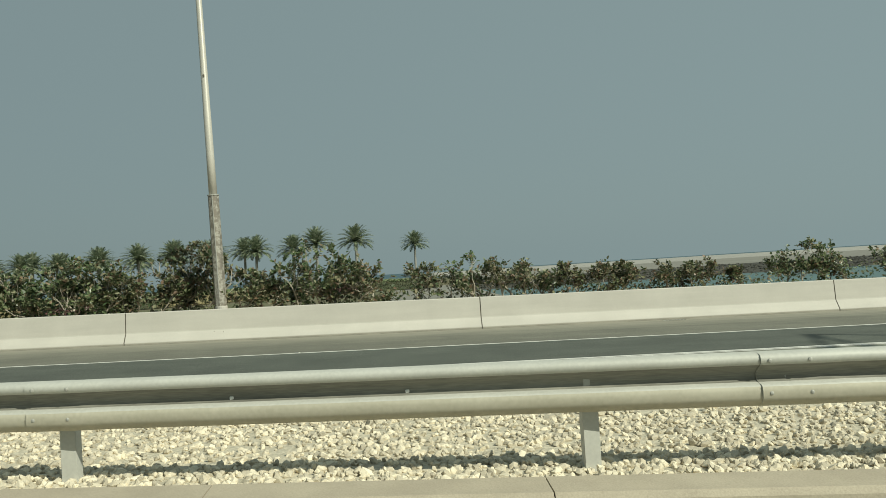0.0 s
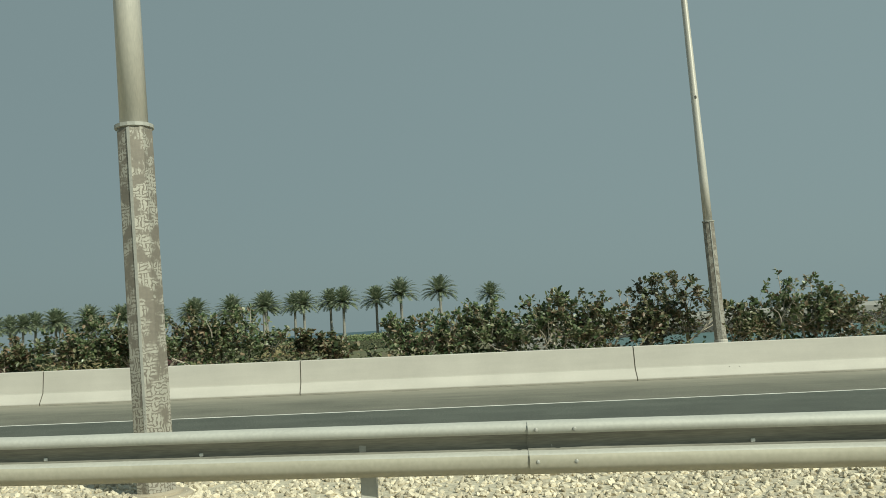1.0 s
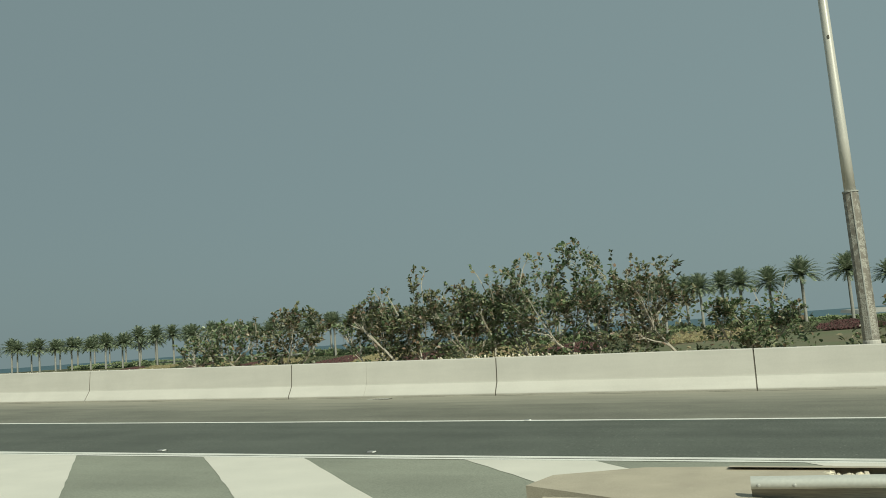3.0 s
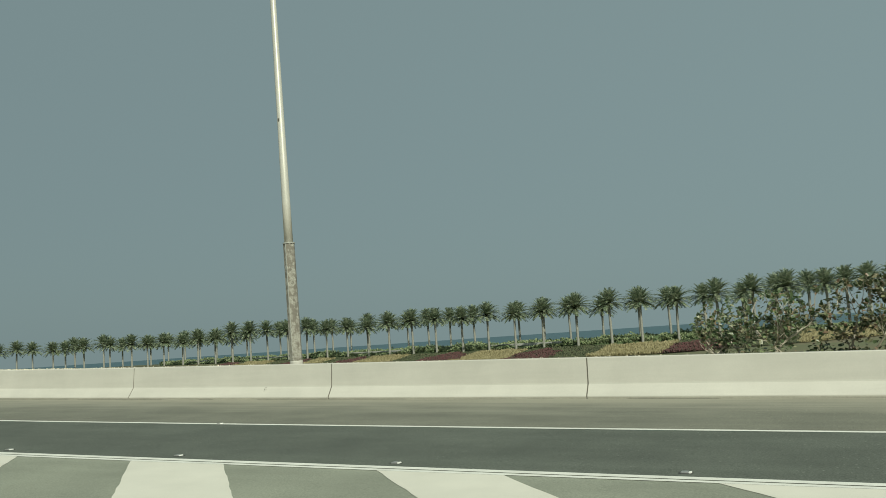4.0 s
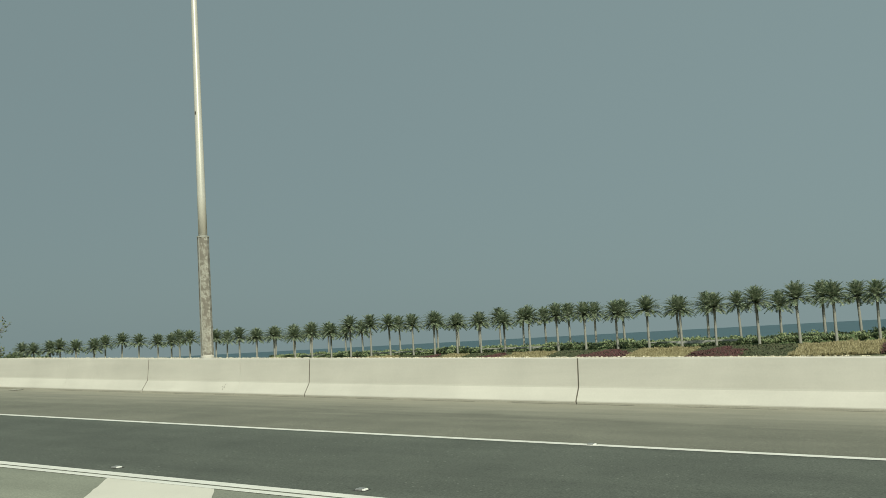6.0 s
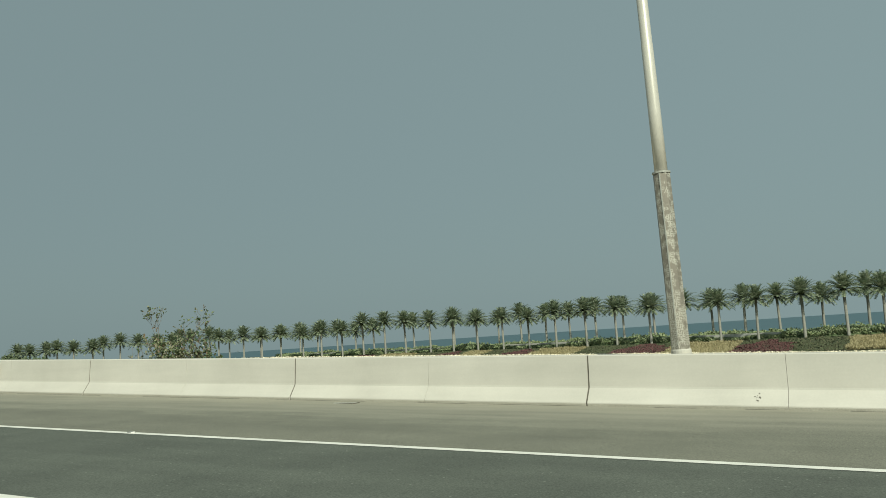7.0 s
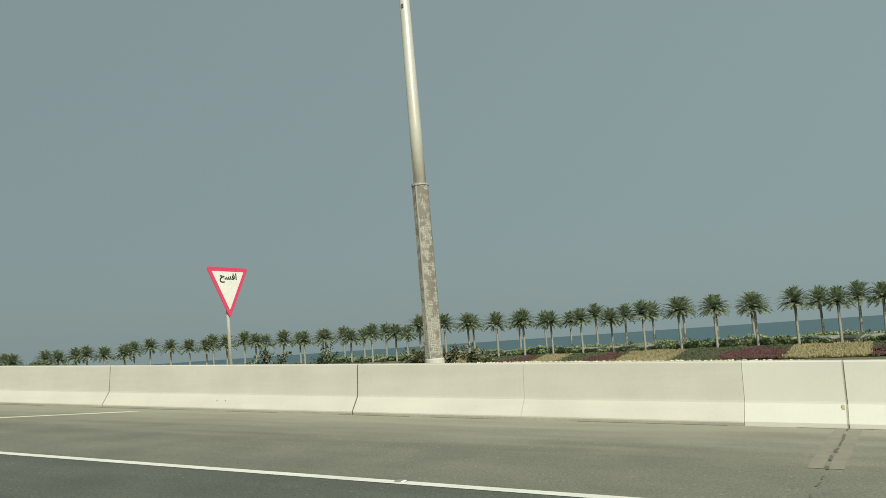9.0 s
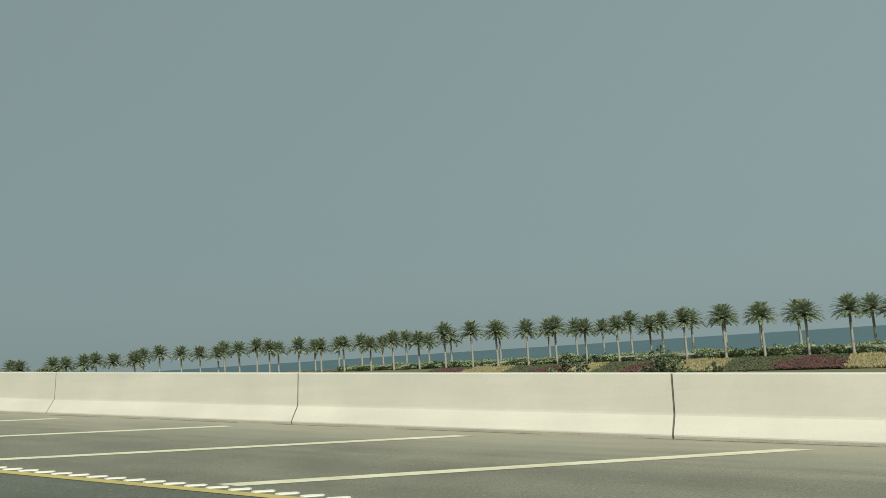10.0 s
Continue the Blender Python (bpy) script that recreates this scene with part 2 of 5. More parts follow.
M_STEEL_DULL = material("dull_galvanised_steel", (0.42, 0.415, 0.375), (0.33, 0.325, 0.29), rough=0.55, metal=0.1, scale=4, fine=40, bump=0.03)
M_POLE = material("lamp_pole_steel", (0.64, 0.605, 0.53), (0.51, 0.485, 0.425), rough=0.35, metal=0.2, scale=1.5, fine=30, bump=0.03, stretch=(4, 4, 0.6))
M_LAMP = material("lamp_head_grey", (0.35, 0.35, 0.34), rough=0.5, metal=0.3, scale=5, fine=30)
M_GLASS = material("lamp_glass", (0.7, 0.72, 0.7), rough=0.2, scale=5, fine=30, bump=0)
M_STONE = material("limestone_gravel", (0.68, 0.61, 0.47), (0.54, 0.48, 0.36), rough=0.9, scale=9, fine=70, bump=0.3, island=True)
M_GRAVELBED = material("gravel_bed", (0.62, 0.56, 0.43), (0.40, 0.36, 0.27), rough=0.95, scale=9, fine=26, bump=1.0, mix=0.7)
M_RED = material("sign_red", (0.68, 0.06, 0.135), (0.62, 0.055, 0.12), rough=0.45, scale=4, fine=50, bump=0)
M_WHITE = material("sign_white", (0.80, 0.79, 0.74), (0.74, 0.73, 0.68), rough=0.45, scale=3, fine=50, bump=0)
M_BLACK = material("sign_black", (0.018, 0.018, 0.017), rough=0.5, scale=5, fine=50, bump=0)
M_SOIL = material("dry_soil", (0.30, 0.245, 0.165), (0.16, 0.125, 0.085), rough=0.95, scale=0.6, fine=7, bump=0.6)
M_LAWN = material("grass_cover", (0.095, 0.115, 0.05), (0.14, 0.115, 0.065), rough=0.95, scale=0.07, fine=1.4, bump=0.5, mix=0.45)
M_SAND = material("sand_flat", (0.235, 0.225, 0.19), (0.185, 0.177, 0.15), rough=0.95, scale=0.03, fine=0.7, bump=0.3)
M_SHORE = material("pale_shore", (0.36, 0.35, 0.31), (0.29, 0.28, 0.25), rough=0.9, scale=0.02, fine=0.5, bump=0.2)
M_ROCKBANK = material("rock_armour", (0.075, 0.073, 0.060), (0.045, 0.044, 0.036), rough=0.95, scale=0.4, fine=3, bump=0.6, island=True)
M_WALLPALE = material("promenade_wall", (0.62, 0.61, 0.55), (0.54, 0.52, 0.46), rough=0.85, scale=0.4, fine=6)
M_TRUNK = material("palm_trunk", (0.33, 0.322, 0.285), (0.22, 0.215, 0.185), rough=0.95, scale=2.5, fine=14, bump=0.8, stretch=(1, 1, 2.5))
M_BARK = material("bush_bark", (0.50, 0.455, 0.37), (0.34, 0.30, 0.24), rough=0.9, scale=6, fine=50, bump=0.4)
M_TWIG = material("dark_twig", (0.19, 0.15, 0.115), (0.12, 0.095, 0.075), rough=0.9, scale=6, fine=50, bump=0.3)
M_PALM = leaf_material("palm_frond", [(0.0, (0.105, 0.145, 0.085)), (0.25, (0.18, 0.225, 0.135)), (0.55, (0.27, 0.305, 0.195)), (0.80, (0.37, 0.385, 0.27))], rough=0.5, light=0.30)
M_LEAF = leaf_material("bush_leaf", [(0.0, (0.068, 0.105, 0.046)), (0.25, (0.130, 0.178, 0.082)), (0.48, (0.225, 0.262, 0.135)), (0.72, (0.335, 0.335, 0.21)), (0.88, (0.30, 0.225, 0.145))], rough=0.36, light=0.36)
M_LEAF_DRY = leaf_material("dry_leaf", [(0.0, (0.066, 0.092, 0.040)), (0.30, (0.135, 0.155, 0.074)), (0.52, (0.225, 0.222, 0.125)), (0.72, (0.325, 0.285, 0.18)), (0.88, (0.25, 0.17, 0.11))], rough=0.4, light=0.36)
M_HEDGE = leaf_material("hedge_leaf", [(0.0, (0.10, 0.14, 0.06)), (0.35, (0.18, 0.22, 0.10)), (0.7, (0.27, 0.30, 0.16))], rough=0.6, light=0.15)
M_THICKET = leaf_material("far_tree_leaf", [(0.0, (0.055, 0.080, 0.036)), (0.4, (0.085, 0.112, 0.052)), (0.8, (0.125, 0.145, 0.075))], rough=0.7, light=0.1)
M_DARKBED = leaf_material("dark_groundcover", [(0.0, (0.058, 0.068, 0.034)), (0.5, (0.078, 0.088, 0.042)), (0.85, (0.105, 0.095, 0.055))], rough=0.9, light=0.05)
M_REDBED = leaf_material("red_groundcover", [(0.0, (0.088, 0.040, 0.038)), (0.45, (0.118, 0.043, 0.045)), (0.72, (0.066, 0.052, 0.036))], rough=0.9, light=0.05)
M_GOLDBED = leaf_material("golden_grass", [(0.0, (0.21, 0.178, 0.085)), (0.35, (0.31, 0.268, 0.14)), (0.75, (0.385, 0.335, 0.19))], rough=0.7, light=0.2)


def water_material():
    m = material("sea_water", (0.026, 0.076, 0.092), (0.020, 0.060, 0.074), rough=0.35, scale=0.01, fine=0.12, bump=0.5, stretch=(0.4, 1.4, 1))
    m.node_tree.nodes["Principled BSDF"].inputs["Specular IOR Level"].default_value = 0.3
    return m


def fretwork_material():
    """The lamp base's sleeve: taupe metal under a pale maze of short upright and level bars, worn away in places."""
    m = material("patterned_sleeve", (0.245, 0.218, 0.18), (0.19, 0.17, 0.14), rough=0.5, metal=0.25, scale=3, fine=40, bump=0.05)
    nt = m.node_tree
    b = nt.nodes["Principled BSDF"]

    def calc(op, a, c, clamp=False):
        n = nt.nodes.new("ShaderNodeMath")
        n.operation, n.use_clamp = op, clamp
        for socket, v in zip(n.inputs, (a, c)):
            if isinstance(v, (int, float)):
                socket.default_value = v
            elif v is not None:
                nt.links.new(v, socket)
        return n.outputs[0]

    tc, xyz = nt.nodes.new("ShaderNodeTexCoord"), nt.nodes.new("ShaderNodeSeparateXYZ")
    wob, wxyz = nt.nodes.new("ShaderNodeTexNoise"), nt.nodes.new("ShaderNodeSeparateColor")
    wob.inputs["Scale"].default_value = 16
    nt.links.new(tc.outputs["Object"], wob.inputs["Vector"])
    nt.links.new(wob.outputs["Color"], wxyz.inputs[0])
    nt.links.new(tc.outputs["Object"], xyz.inputs[0])
    round_it = calc("ARCTAN2", xyz.outputs["Y"], xyz.outputs["X"])
    u = calc("ADD", calc("MULTIPLY", round_it, 0.155 / 0.030), calc("MULTIPLY", wxyz.outputs[0], 2.2))
    v = calc("ADD", calc("MULTIPLY", xyz.outputs["Z"], 1 / 0.030), calc("MULTIPLY", wxyz.outputs[1], 2.2))
    cell, rnd = nt.nodes.new("ShaderNodeCombineXYZ"), nt.nodes.new("ShaderNodeTexWhiteNoise")
    nt.links.new(calc("FLOOR", u, None), cell.inputs[0])
    nt.links.new(calc("FLOOR", v, None), cell.inputs[1])
    nt.links.new(cell.outputs[0], rnd.inputs["Vector"])
    level = calc("LESS_THAN", calc("ABSOLUTE", calc("SUBTRACT", calc("FRACT", v, None), 0.5), None), 0.29)
    upright = calc("LESS_THAN", calc("ABSOLUTE", calc("SUBTRACT", calc("FRACT", u, None), 0.5), None), 0.29)
    bars = calc("MAXIMUM", calc("MULTIPLY", level, calc("LESS_THAN", rnd.outputs["Value"], 0.58)), calc("MULTIPLY", upright, calc("GREATER_THAN", rnd.outputs["Value"], 0.42)))
    worn = nt.nodes.new("ShaderNodeTexNoise")
    worn.inputs["Scale"].default_value, worn.inputs["Detail"].default_value = 7, 5
    nt.links.new(tc.outputs["Object"], worn.inputs["Vector"])
    up = nt.nodes.new("ShaderNodeMapRange")
    up.inputs["From Min"].default_value, up.inputs["From Max"].default_value = 0.6, 3.0
    up.inputs["To Min"].default_value, up.inputs["To Max"].default_value = 0.40, 0.50
    nt.links.new(xyz.outputs["Z"], up.inputs["Value"])
    shown = calc("MULTIPLY", bars, calc("MULTIPLY", calc("SUBTRACT", worn.outputs["Fac"], up.outputs[0]), 14, True), True)
    mx = nt.nodes.new("ShaderNodeMix")
    mx.data_type = "RGBA"
    src = b.inputs["Base Color"].links[0].from_socket
    nt.links.new(shown, mx.inputs["Factor"])
    nt.links.new(src, mx.inputs["A"])
    mx.inputs["B"].default_value = (0.44, 0.42, 0.36, 1)
    nt.links.new(mx.outputs["Result"], b.inputs["Base Color"])
    return m


M_WATER = water_material()
M_CREEK = material("shallow_creek", (0.085, 0.150, 0.140), (0.065, 0.120, 0.115), rough=0.4, scale=0.03, fine=0.3, bump=0.4, stretch=(0.4, 1.4, 1))
M_SLEEVE = fretwork_material()


# ---- the lie of the land ----
def base_z(x):
    """Height of the carriageway at the foot of the far barrier: it climbs toward the bridge."""
    u = min(max((x + 60) / 60, -1.36), 1.55)
    return -1.875 * u + 0.377 * u * u


def road_z(x, y):
    return base_z(x) + 0.013 * max(0.0, -y)


def palm_y(x):
    """The line along which the palms stand."""
    xs = (-620, -400, -311, -250, -190, -150, -125, -95, -70, -45, -20, 40)
    ys = (330, 318, 277, 246, 222, 204, 194, 182, 184, 205, 232, 240)
    return float(np.interp(x, xs, ys))


def strip_sag(x):
    """Lowers the gravel strip behind the barrier in places, to fit the camera's view over it."""
    return float(np.interp(x, (-116, -112, -109, -104.5, -102.5, -95, -91), (-0.08, -0.08, -0.03, -0.03, -0.08, -0.08, -0.01)))


def land_z(x, y):
    """Open ground behind the barrier: planting strip, embankment, low ground, then the planted bank under the palms."""
    p, top = palm_y(x), base_z(x) + 0.70 + strip_sag(x)
    return float(np.interp(y, (0.2, 2.8, 3.4, 26.0, 60.0, p - 22, p - 4, p + 30), (top - 0.02, top + 0.05, top - 0.25, 0.45 * top - 2.8, -5.6, -5.6, -3.8, -3.6)))


SEA = -6.3


def mesh_of(name, bm, mat, smooth=False):
    me = bpy.data.meshes.new(name)
    bm.to_mesh(me)
    bm.free()
    for m in mat if isinstance(mat, (list, tuple)) else (mat,):
        me.materials.append(m)
    if smooth:
        me.polygons.foreach_set("use_smooth", [True] * len(me.polygons))
    return me


def part(name, bm, mat, parent, label="", smooth=False):
    """One mesh under a thing or under a part."""
    ob = new(name, mesh_of(name, bm, mat, smooth))
    ob.parent = parent
    return tagged(ob, label)


def thing(name, m, label, category, group="", kind=""):
    """An Empty at a thing's base, to carry its parts."""
    ob = new(name)
    ob.empty_display_size = 0.2
    ob.matrix_world = m
    return tagged(ob, label, category, group, kind)


def solid(name, bm, mat, label, category, group="", kind="", m=None, smooth=False):
    """A thing that is one mesh."""
    ob = new(name, mesh_of(name, bm, mat, smooth))
    if m is not None:
        ob.matrix_world = m
    return tagged(ob, label, category, group, kind)


def add_box(bm, x0, x1, y0, y1, z0, z1, bevel=0.0):
    v = bmesh.ops.create_cube(bm, size=1, matrix=Matrix.Translation(((x0 + x1) / 2, (y0 + y1) / 2, (z0 + z1) / 2)) @ Matrix.Diagonal((x1 - x0, y1 - y0, z1 - z0, 1)))["verts"]
    if bevel:
        bmesh.ops.bevel(bm, geom=list({e for q in v for e in q.link_edges}), offset=bevel, segments=2, affect="EDGES")


def add_tube(bm, pts, radii, sides=10, caps=True):
    """A tapered tube through points."""
    rings = []
    for i, p in enumerate(pts):
        d = (Vector(pts[min(i + 1, len(pts) - 1)]) - Vector(pts[max(i - 1, 0)])).normalized()
        a = d.orthogonal().normalized() if abs(d.z) < 0.999 else Vector((1, 0, 0))
        b = d.cross(a)
        rings.append([bm.verts.new(Vector(p) + radii[i] * (math.cos(k * math.tau / sides) * a + math.sin(k * math.tau / sides) * b)) for k in range(sides)])
    for r, s in zip(rings, rings[1:]):
        for k in range(sides):
            bm.faces.new((r[k], r[(k + 1) % sides], s[(k + 1) % sides], s[k]))
    if caps:
        bm.faces.new(rings[0][::-1])
        bm.faces.new(rings[-1])


def add_ribbon(bm, xs, y0, y1, lift, zf=None):
    """A strip along the road between two edges (numbers or functions of x)."""
    zf = zf or road_z
    f0, f1 = (y0 if callable(y0) else lambda x: y0), (y1 if callable(y1) else lambda x: y1)
    row = [(bm.verts.new((x, f0(x), zf(x, f0(x)) + lift)), bm.verts.new((x, f1(x), zf(x, f1(x)) + lift))) for x in xs]
    for (a, b), (c, d) in zip(row, row[1:]):
        bm.faces.new((a, b, d, c))


def steps(a, b, n):
    return [a + (b - a) * i / n for i in range(n + 1)]


# ---- ground, sea and roads ----
def build_ground():
    xs = sorted({*(-1500, -1000, -760, -640, -580, -540, -500, -460), *range(-430, -200, 10), *range(-200, 61, 4), 25, 29, *range(64, 200, 12), *(240, 300, 400, 600, 1000, 1500)})
    ys = [-1500, -700, -300, -120, -70, -45, -40, -28, -18, -9, -2, 0.15, 0.22, 1.5, 2.8, 3.4, 8, 14, 20, 26, 34, 44, 60, 90, 120, *range(140, 376, 4), 390, 420, 500, 560, 580, 640, 700, 720, 800, 1000, 1150, 1240, 1340]
    bm = bmesh.new()

    def z_at(x, y):
        if y < 0.2:
            return road_z(max(min(x, 60), -200), max(y, -45)) - 0.12
        if x > 28:
            low = float(np.interp(y, (60, 96, 108, 180, 206, 372, 390, 560, 580, 700, 720), (-5.4, -5.4, SEA - 1, SEA - 0.8, -4.05, -4.05, SEA - 1, SEA - 1, -4.0, -4.0, SEA - 2)))
            return land_z(x, y) if y < 60 else low
        return land_z(x, y) if y < palm_y(x) + 34 else SEA - 2.5

    grid = [[bm.verts.new((x, y, z_at(x, y))) for y in ys] for x in xs]
    for i in range(len(xs) - 1):
        for j in range(len(ys) - 1):
            f = bm.faces.new((grid[i][j], grid[i + 1][j], grid[i + 1][j + 1], grid[i][j + 1]))
            x, y = (xs[i] + xs[i + 1]) / 2, (ys[j] + ys[j + 1]) / 2
            f.material_index = 3 if (0.2 < y < 3.0 and x < -60) else 0 if y < 16 else (4 if y > 540 else 2 if y > 206 else 5) if (x > 28 and y > 180) else 2 if (x > 6 and y < 220) else 1
            f.smooth = True
    solid("ground", bm, (M_SOIL, M_LAWN, M_SAND, M_GRAVELBED, M_SHORE, M_ROCKBANK), "dry soil and grassy ground sloping to the shore", "ground", kind="structure")
    bm = bmesh.new()
    # the sheet stops at y = 1350, so its edge fits the camera's horizon line
    bmesh.ops.create_grid(bm, x_segments=24, y_segments=24, size=1, matrix=Matrix.Translation((0, 715, SEA)) @ Matrix.Diagonal((4900, 635, 1, 1)))
    solid("water", bm, M_WATER, "calm blue-green sea cut short to fit the horizon in view", "water", kind="structure")


def build_creek():
    """Shallow paler water between the low ground and the rock bank."""
    bm = bmesh.new()
    bmesh.ops.create_grid(bm, x_segments=12, y_segments=6, size=1, matrix=Matrix.Translation((330, 146, SEA + 0.04)) @ Matrix.Diagonal((300, 42, 1, 1)))
    solid("creek_water", bm, M_CREEK, "shallow turquoise creek below a dark rock bank", "water", kind="structure")




ROAD_X = steps(68, -208, 92)


def gore_y(x):
    """The ramp's left edge line, running to the tip of the gore."""
    return -9.62 - 0.094 * max(0.0, x + 100)


def build_roads():
    bm = bmesh.new()
    add_ribbon(bm, ROAD_X, -5.42, -0.2, 0)
    solid("road_shoulder", bm, M_SHOULDER, "wide worn grey asphalt hard shoulder", "road", kind="structure")
    bm = bmesh.new()
    add_ribbon(bm, ROAD_X, -9.2, -5.42, 0)
    solid("road_lane", bm, M_LANE, "dark smooth asphalt traffic lane", "road", kind="structure")
    bm = bmesh.new()
    add_ribbon(bm, ROAD_X, -42, -9.2, 0)
    solid("road_ramp", bm, M_RAMP, "grey asphalt slip road joining the carriageway", "road", kind="structure")


build_ground()
build_creek()
build_roads()


def marking(name, mat, label, build):
    bm = bmesh.new()
    build(bm)
    solid(name, bm, mat, label, "road marking", kind="structure")


def build_markings():
    def edge(bm):
        xs = [x for x in ROAD_X if x > -114.3] + [-114.4]
        add_ribbon(bm, xs, -5.565, -5.415, 0.005)
    marking("edge_line", M_LINE, "white painted edge line of the hard shoulder", edge)

    def yellow(bm):
        xs = [-114.4] + [x for x in ROAD_X if x < -114.6]
        add_ribbon(bm, xs, -5.57, -5.43, 0.005)
    marking("yellow_line", M_YELLOW, "yellow painted edge line", yellow)

    def gore(bm):
        add_ribbon(bm, [x for x in ROAD_X if x > -101], -9.36, -9.22, 0.005)
        add_ribbon(bm, [x for x in ROAD_X if x > -101], -9.50, -9.40, 0.005)
    marking("gore_line", M_LINE, "white double line along the gore", gore)

    def ramp_edge(bm):
        add_ribbon(bm, [x for x in ROAD_X if -100 < x < -27], lambda x: gore_y(x) - 0.15, gore_y, 0.005)
    marking("ramp_line", M_LINE, "white edge line of the slip road", ramp_edge)
    for k in range(-1, 13):
        x = -29.12 - 3.555 * k
        n = gore_y(x + 2)
        bm = bmesh.new()
        rows = steps(-9.5, n, 30)
        ragged = random.Random(40 + k)
        prev = None
        for y in rows:
            s = x + 0.90 * (-9.5 - y)
            cur = [bm.verts.new((a, y, road_z(a, y) + 0.004)) for a in (s + ragged.uniform(-0.012, 0.012), s + 0.74, s + 1.47 + ragged.uniform(-0.012, 0.012))]
            if prev:
                for i in (0, 1):
                    bm.faces.new((prev[i], prev[i + 1], cur[i + 1], cur[i]))
            prev = cur
        solid("hatch_stripe", bm, M_HATCH, "broad cream-white painted hatch stripe", "road marking", "gore hatching")
    for i, x in enumerate(steps(-115.5, -115.5 - 4.42 * 6, 6)):
        bm = bmesh.new()
        prev = None
        for y in steps(-0.75, -5.2, 8):
            s = x + 1.06 * (y + 0.75)
            cur = [bm.verts.new((a, y, road_z(a, y) + 0.004)) for a in (s - 0.15, s + 0.15)]
            if prev:
                bm.faces.new((prev[0], prev[1], cur[1], cur[0]))
            prev = cur
        solid("diagonal_stripe", bm, M_PALE, "thin worn pale yellow diagonal stripe", "road marking", "shoulder hatching")
    for k in range(78):
        x = -114.5 - 0.285 * k
        bm = bmesh.new()
        pts = [(x - 0.085, -5.405), (x - 0.04, -5.41), (x + 0.09, -5.30), (x + 0.085, -5.265), (x + 0.04, -5.26), (x - 0.085, -5.37)]
        top = [bm.verts.new((a, b, road_z(a, b) + 0.012)) for a, b in pts]
        bot = [bm.verts.new((a, b, road_z(a, b) - 0.002)) for a, b in pts]
        bm.faces.new(top)
        for i in range(6):
            bm.faces.new((bot[i], bot[(i + 1) % 6], top[(i + 1) % 6], top[i]))
        solid("rumble_bar", bm, M_LINE, "small raised white rumble bar", "road marking", "rumble bars")


build_markings()


def build_stud(x, y):
    ob = thing("road_stud", pose(x, y, road_z(x, y)), "small grey reflective road stud on the asphalt", "road stud", "road studs")
    bm = bmesh.new()
    add_box(bm, -0.045, 0.030, -0.040, 0.040, -0.002, 0.018, 0.007)
    part("body", bm, M_LAMP, ob)
    bm = bmesh.new()
    add_box(bm, 0.030, 0.058, -0.034, 0.034, -0.002, 0.016, 0.005)
    part("reflector", bm, M_WHITE, ob)
    bm = bmesh.new()
    add_box(bm, -0.072, 0.066, -0.050, 0.050, -0.003, 0.003)
    part("seal", bm, M_TAR, ob)


for k in range(0, 22):
    build_stud(-30.54 - 3.209 * k, -9.0)
for x in (28.4, 9.1, -10.2, -29.5, -48.9, -68.2, -87.2, -106.5):
    build_stud(x, -5.46)


# ---- far barrier ----
JOINTS = (42.5, 33.0, 23.28, 13.39, 3.85, -4.55, -11.06, -17.64, -26.10, -31.68, -37.10, -43.61, -50.01, -56.48, -62.96, -70.39, -76.85, -82.15, -88.56, -94.97, -103.07, -110.75, -117.10, -123.46, -129.81, -136.2, -142.6, -149.0, -155.4)
PROFILE = ((0.215, 0.0), (0.215, 0.836), (0.20, 0.85), (0.012, 0.85), (-0.002, 0.836), (-0.05, 0.325), (-0.058, 0.295), (-0.225, 0.075), (-0.235, 0.06), (-0.235, -0.08), (0.215, -0.08))


def build_barrier(x0, x1, mat, label):
    """One length of safety-shape barrier from x0 (ahead) to x1 (behind)."""
    bm = bmesh.new()
    n = max(2, int(abs(x1 - x0) / 1.6))
    rings = []
    for x in steps(x0 + 0.014, x1 - 0.014, n):
        rings.append([bm.verts.new((x, y, base_z(x) + z)) for y, z in PROFILE if (y, z) != PROFILE[0]])
    m = len(rings[0])
    for r, s in zip(rings, rings[1:]):
        for k in range(m):
            bm.faces.new((r[k], r[(k + 1) % m], s[(k + 1) % m], s[k]))
    bm.faces.new(rings[0])
    bm.faces.new(rings[-1][::-1])
    bmesh.ops.recalc_face_normals(bm, faces=bm.faces)
    ob = solid("concrete_barrier", bm, mat, label, "barrier", "roadside barrier lengths")
    lip = 0.068 if mat == M_CONCRETE_NEW else 0.046
    bm = bmesh.new()
    rows = [[bm.verts.new((x, y, base_z(x) + z)) for y, z in ((-0.15, -0.08), (-0.15, lip - 0.006), (-0.236, lip), (-0.239, lip - 0.006), (-0.239, -0.08))] for x in steps(x0 + 0.016, x1 - 0.016, n)]
    for r, s in zip(rows, rows[1:]):
        for k in range(5):
            bm.faces.new((r[k], r[(k + 1) % 5], s[(k + 1) % 5], s[k]))
    bm.faces.new(rows[0])
    bm.faces.new(rows[-1][::-1])
    bmesh.ops.recalc_face_normals(bm, faces=bm.faces)
    part("footing", bm, M_CONCRETE_NEW if mat == M_CONCRETE_NEW else M_FOOT, ob, "" if mat == M_CONCRETE_NEW else "dirty unpainted concrete lip")
    return ob


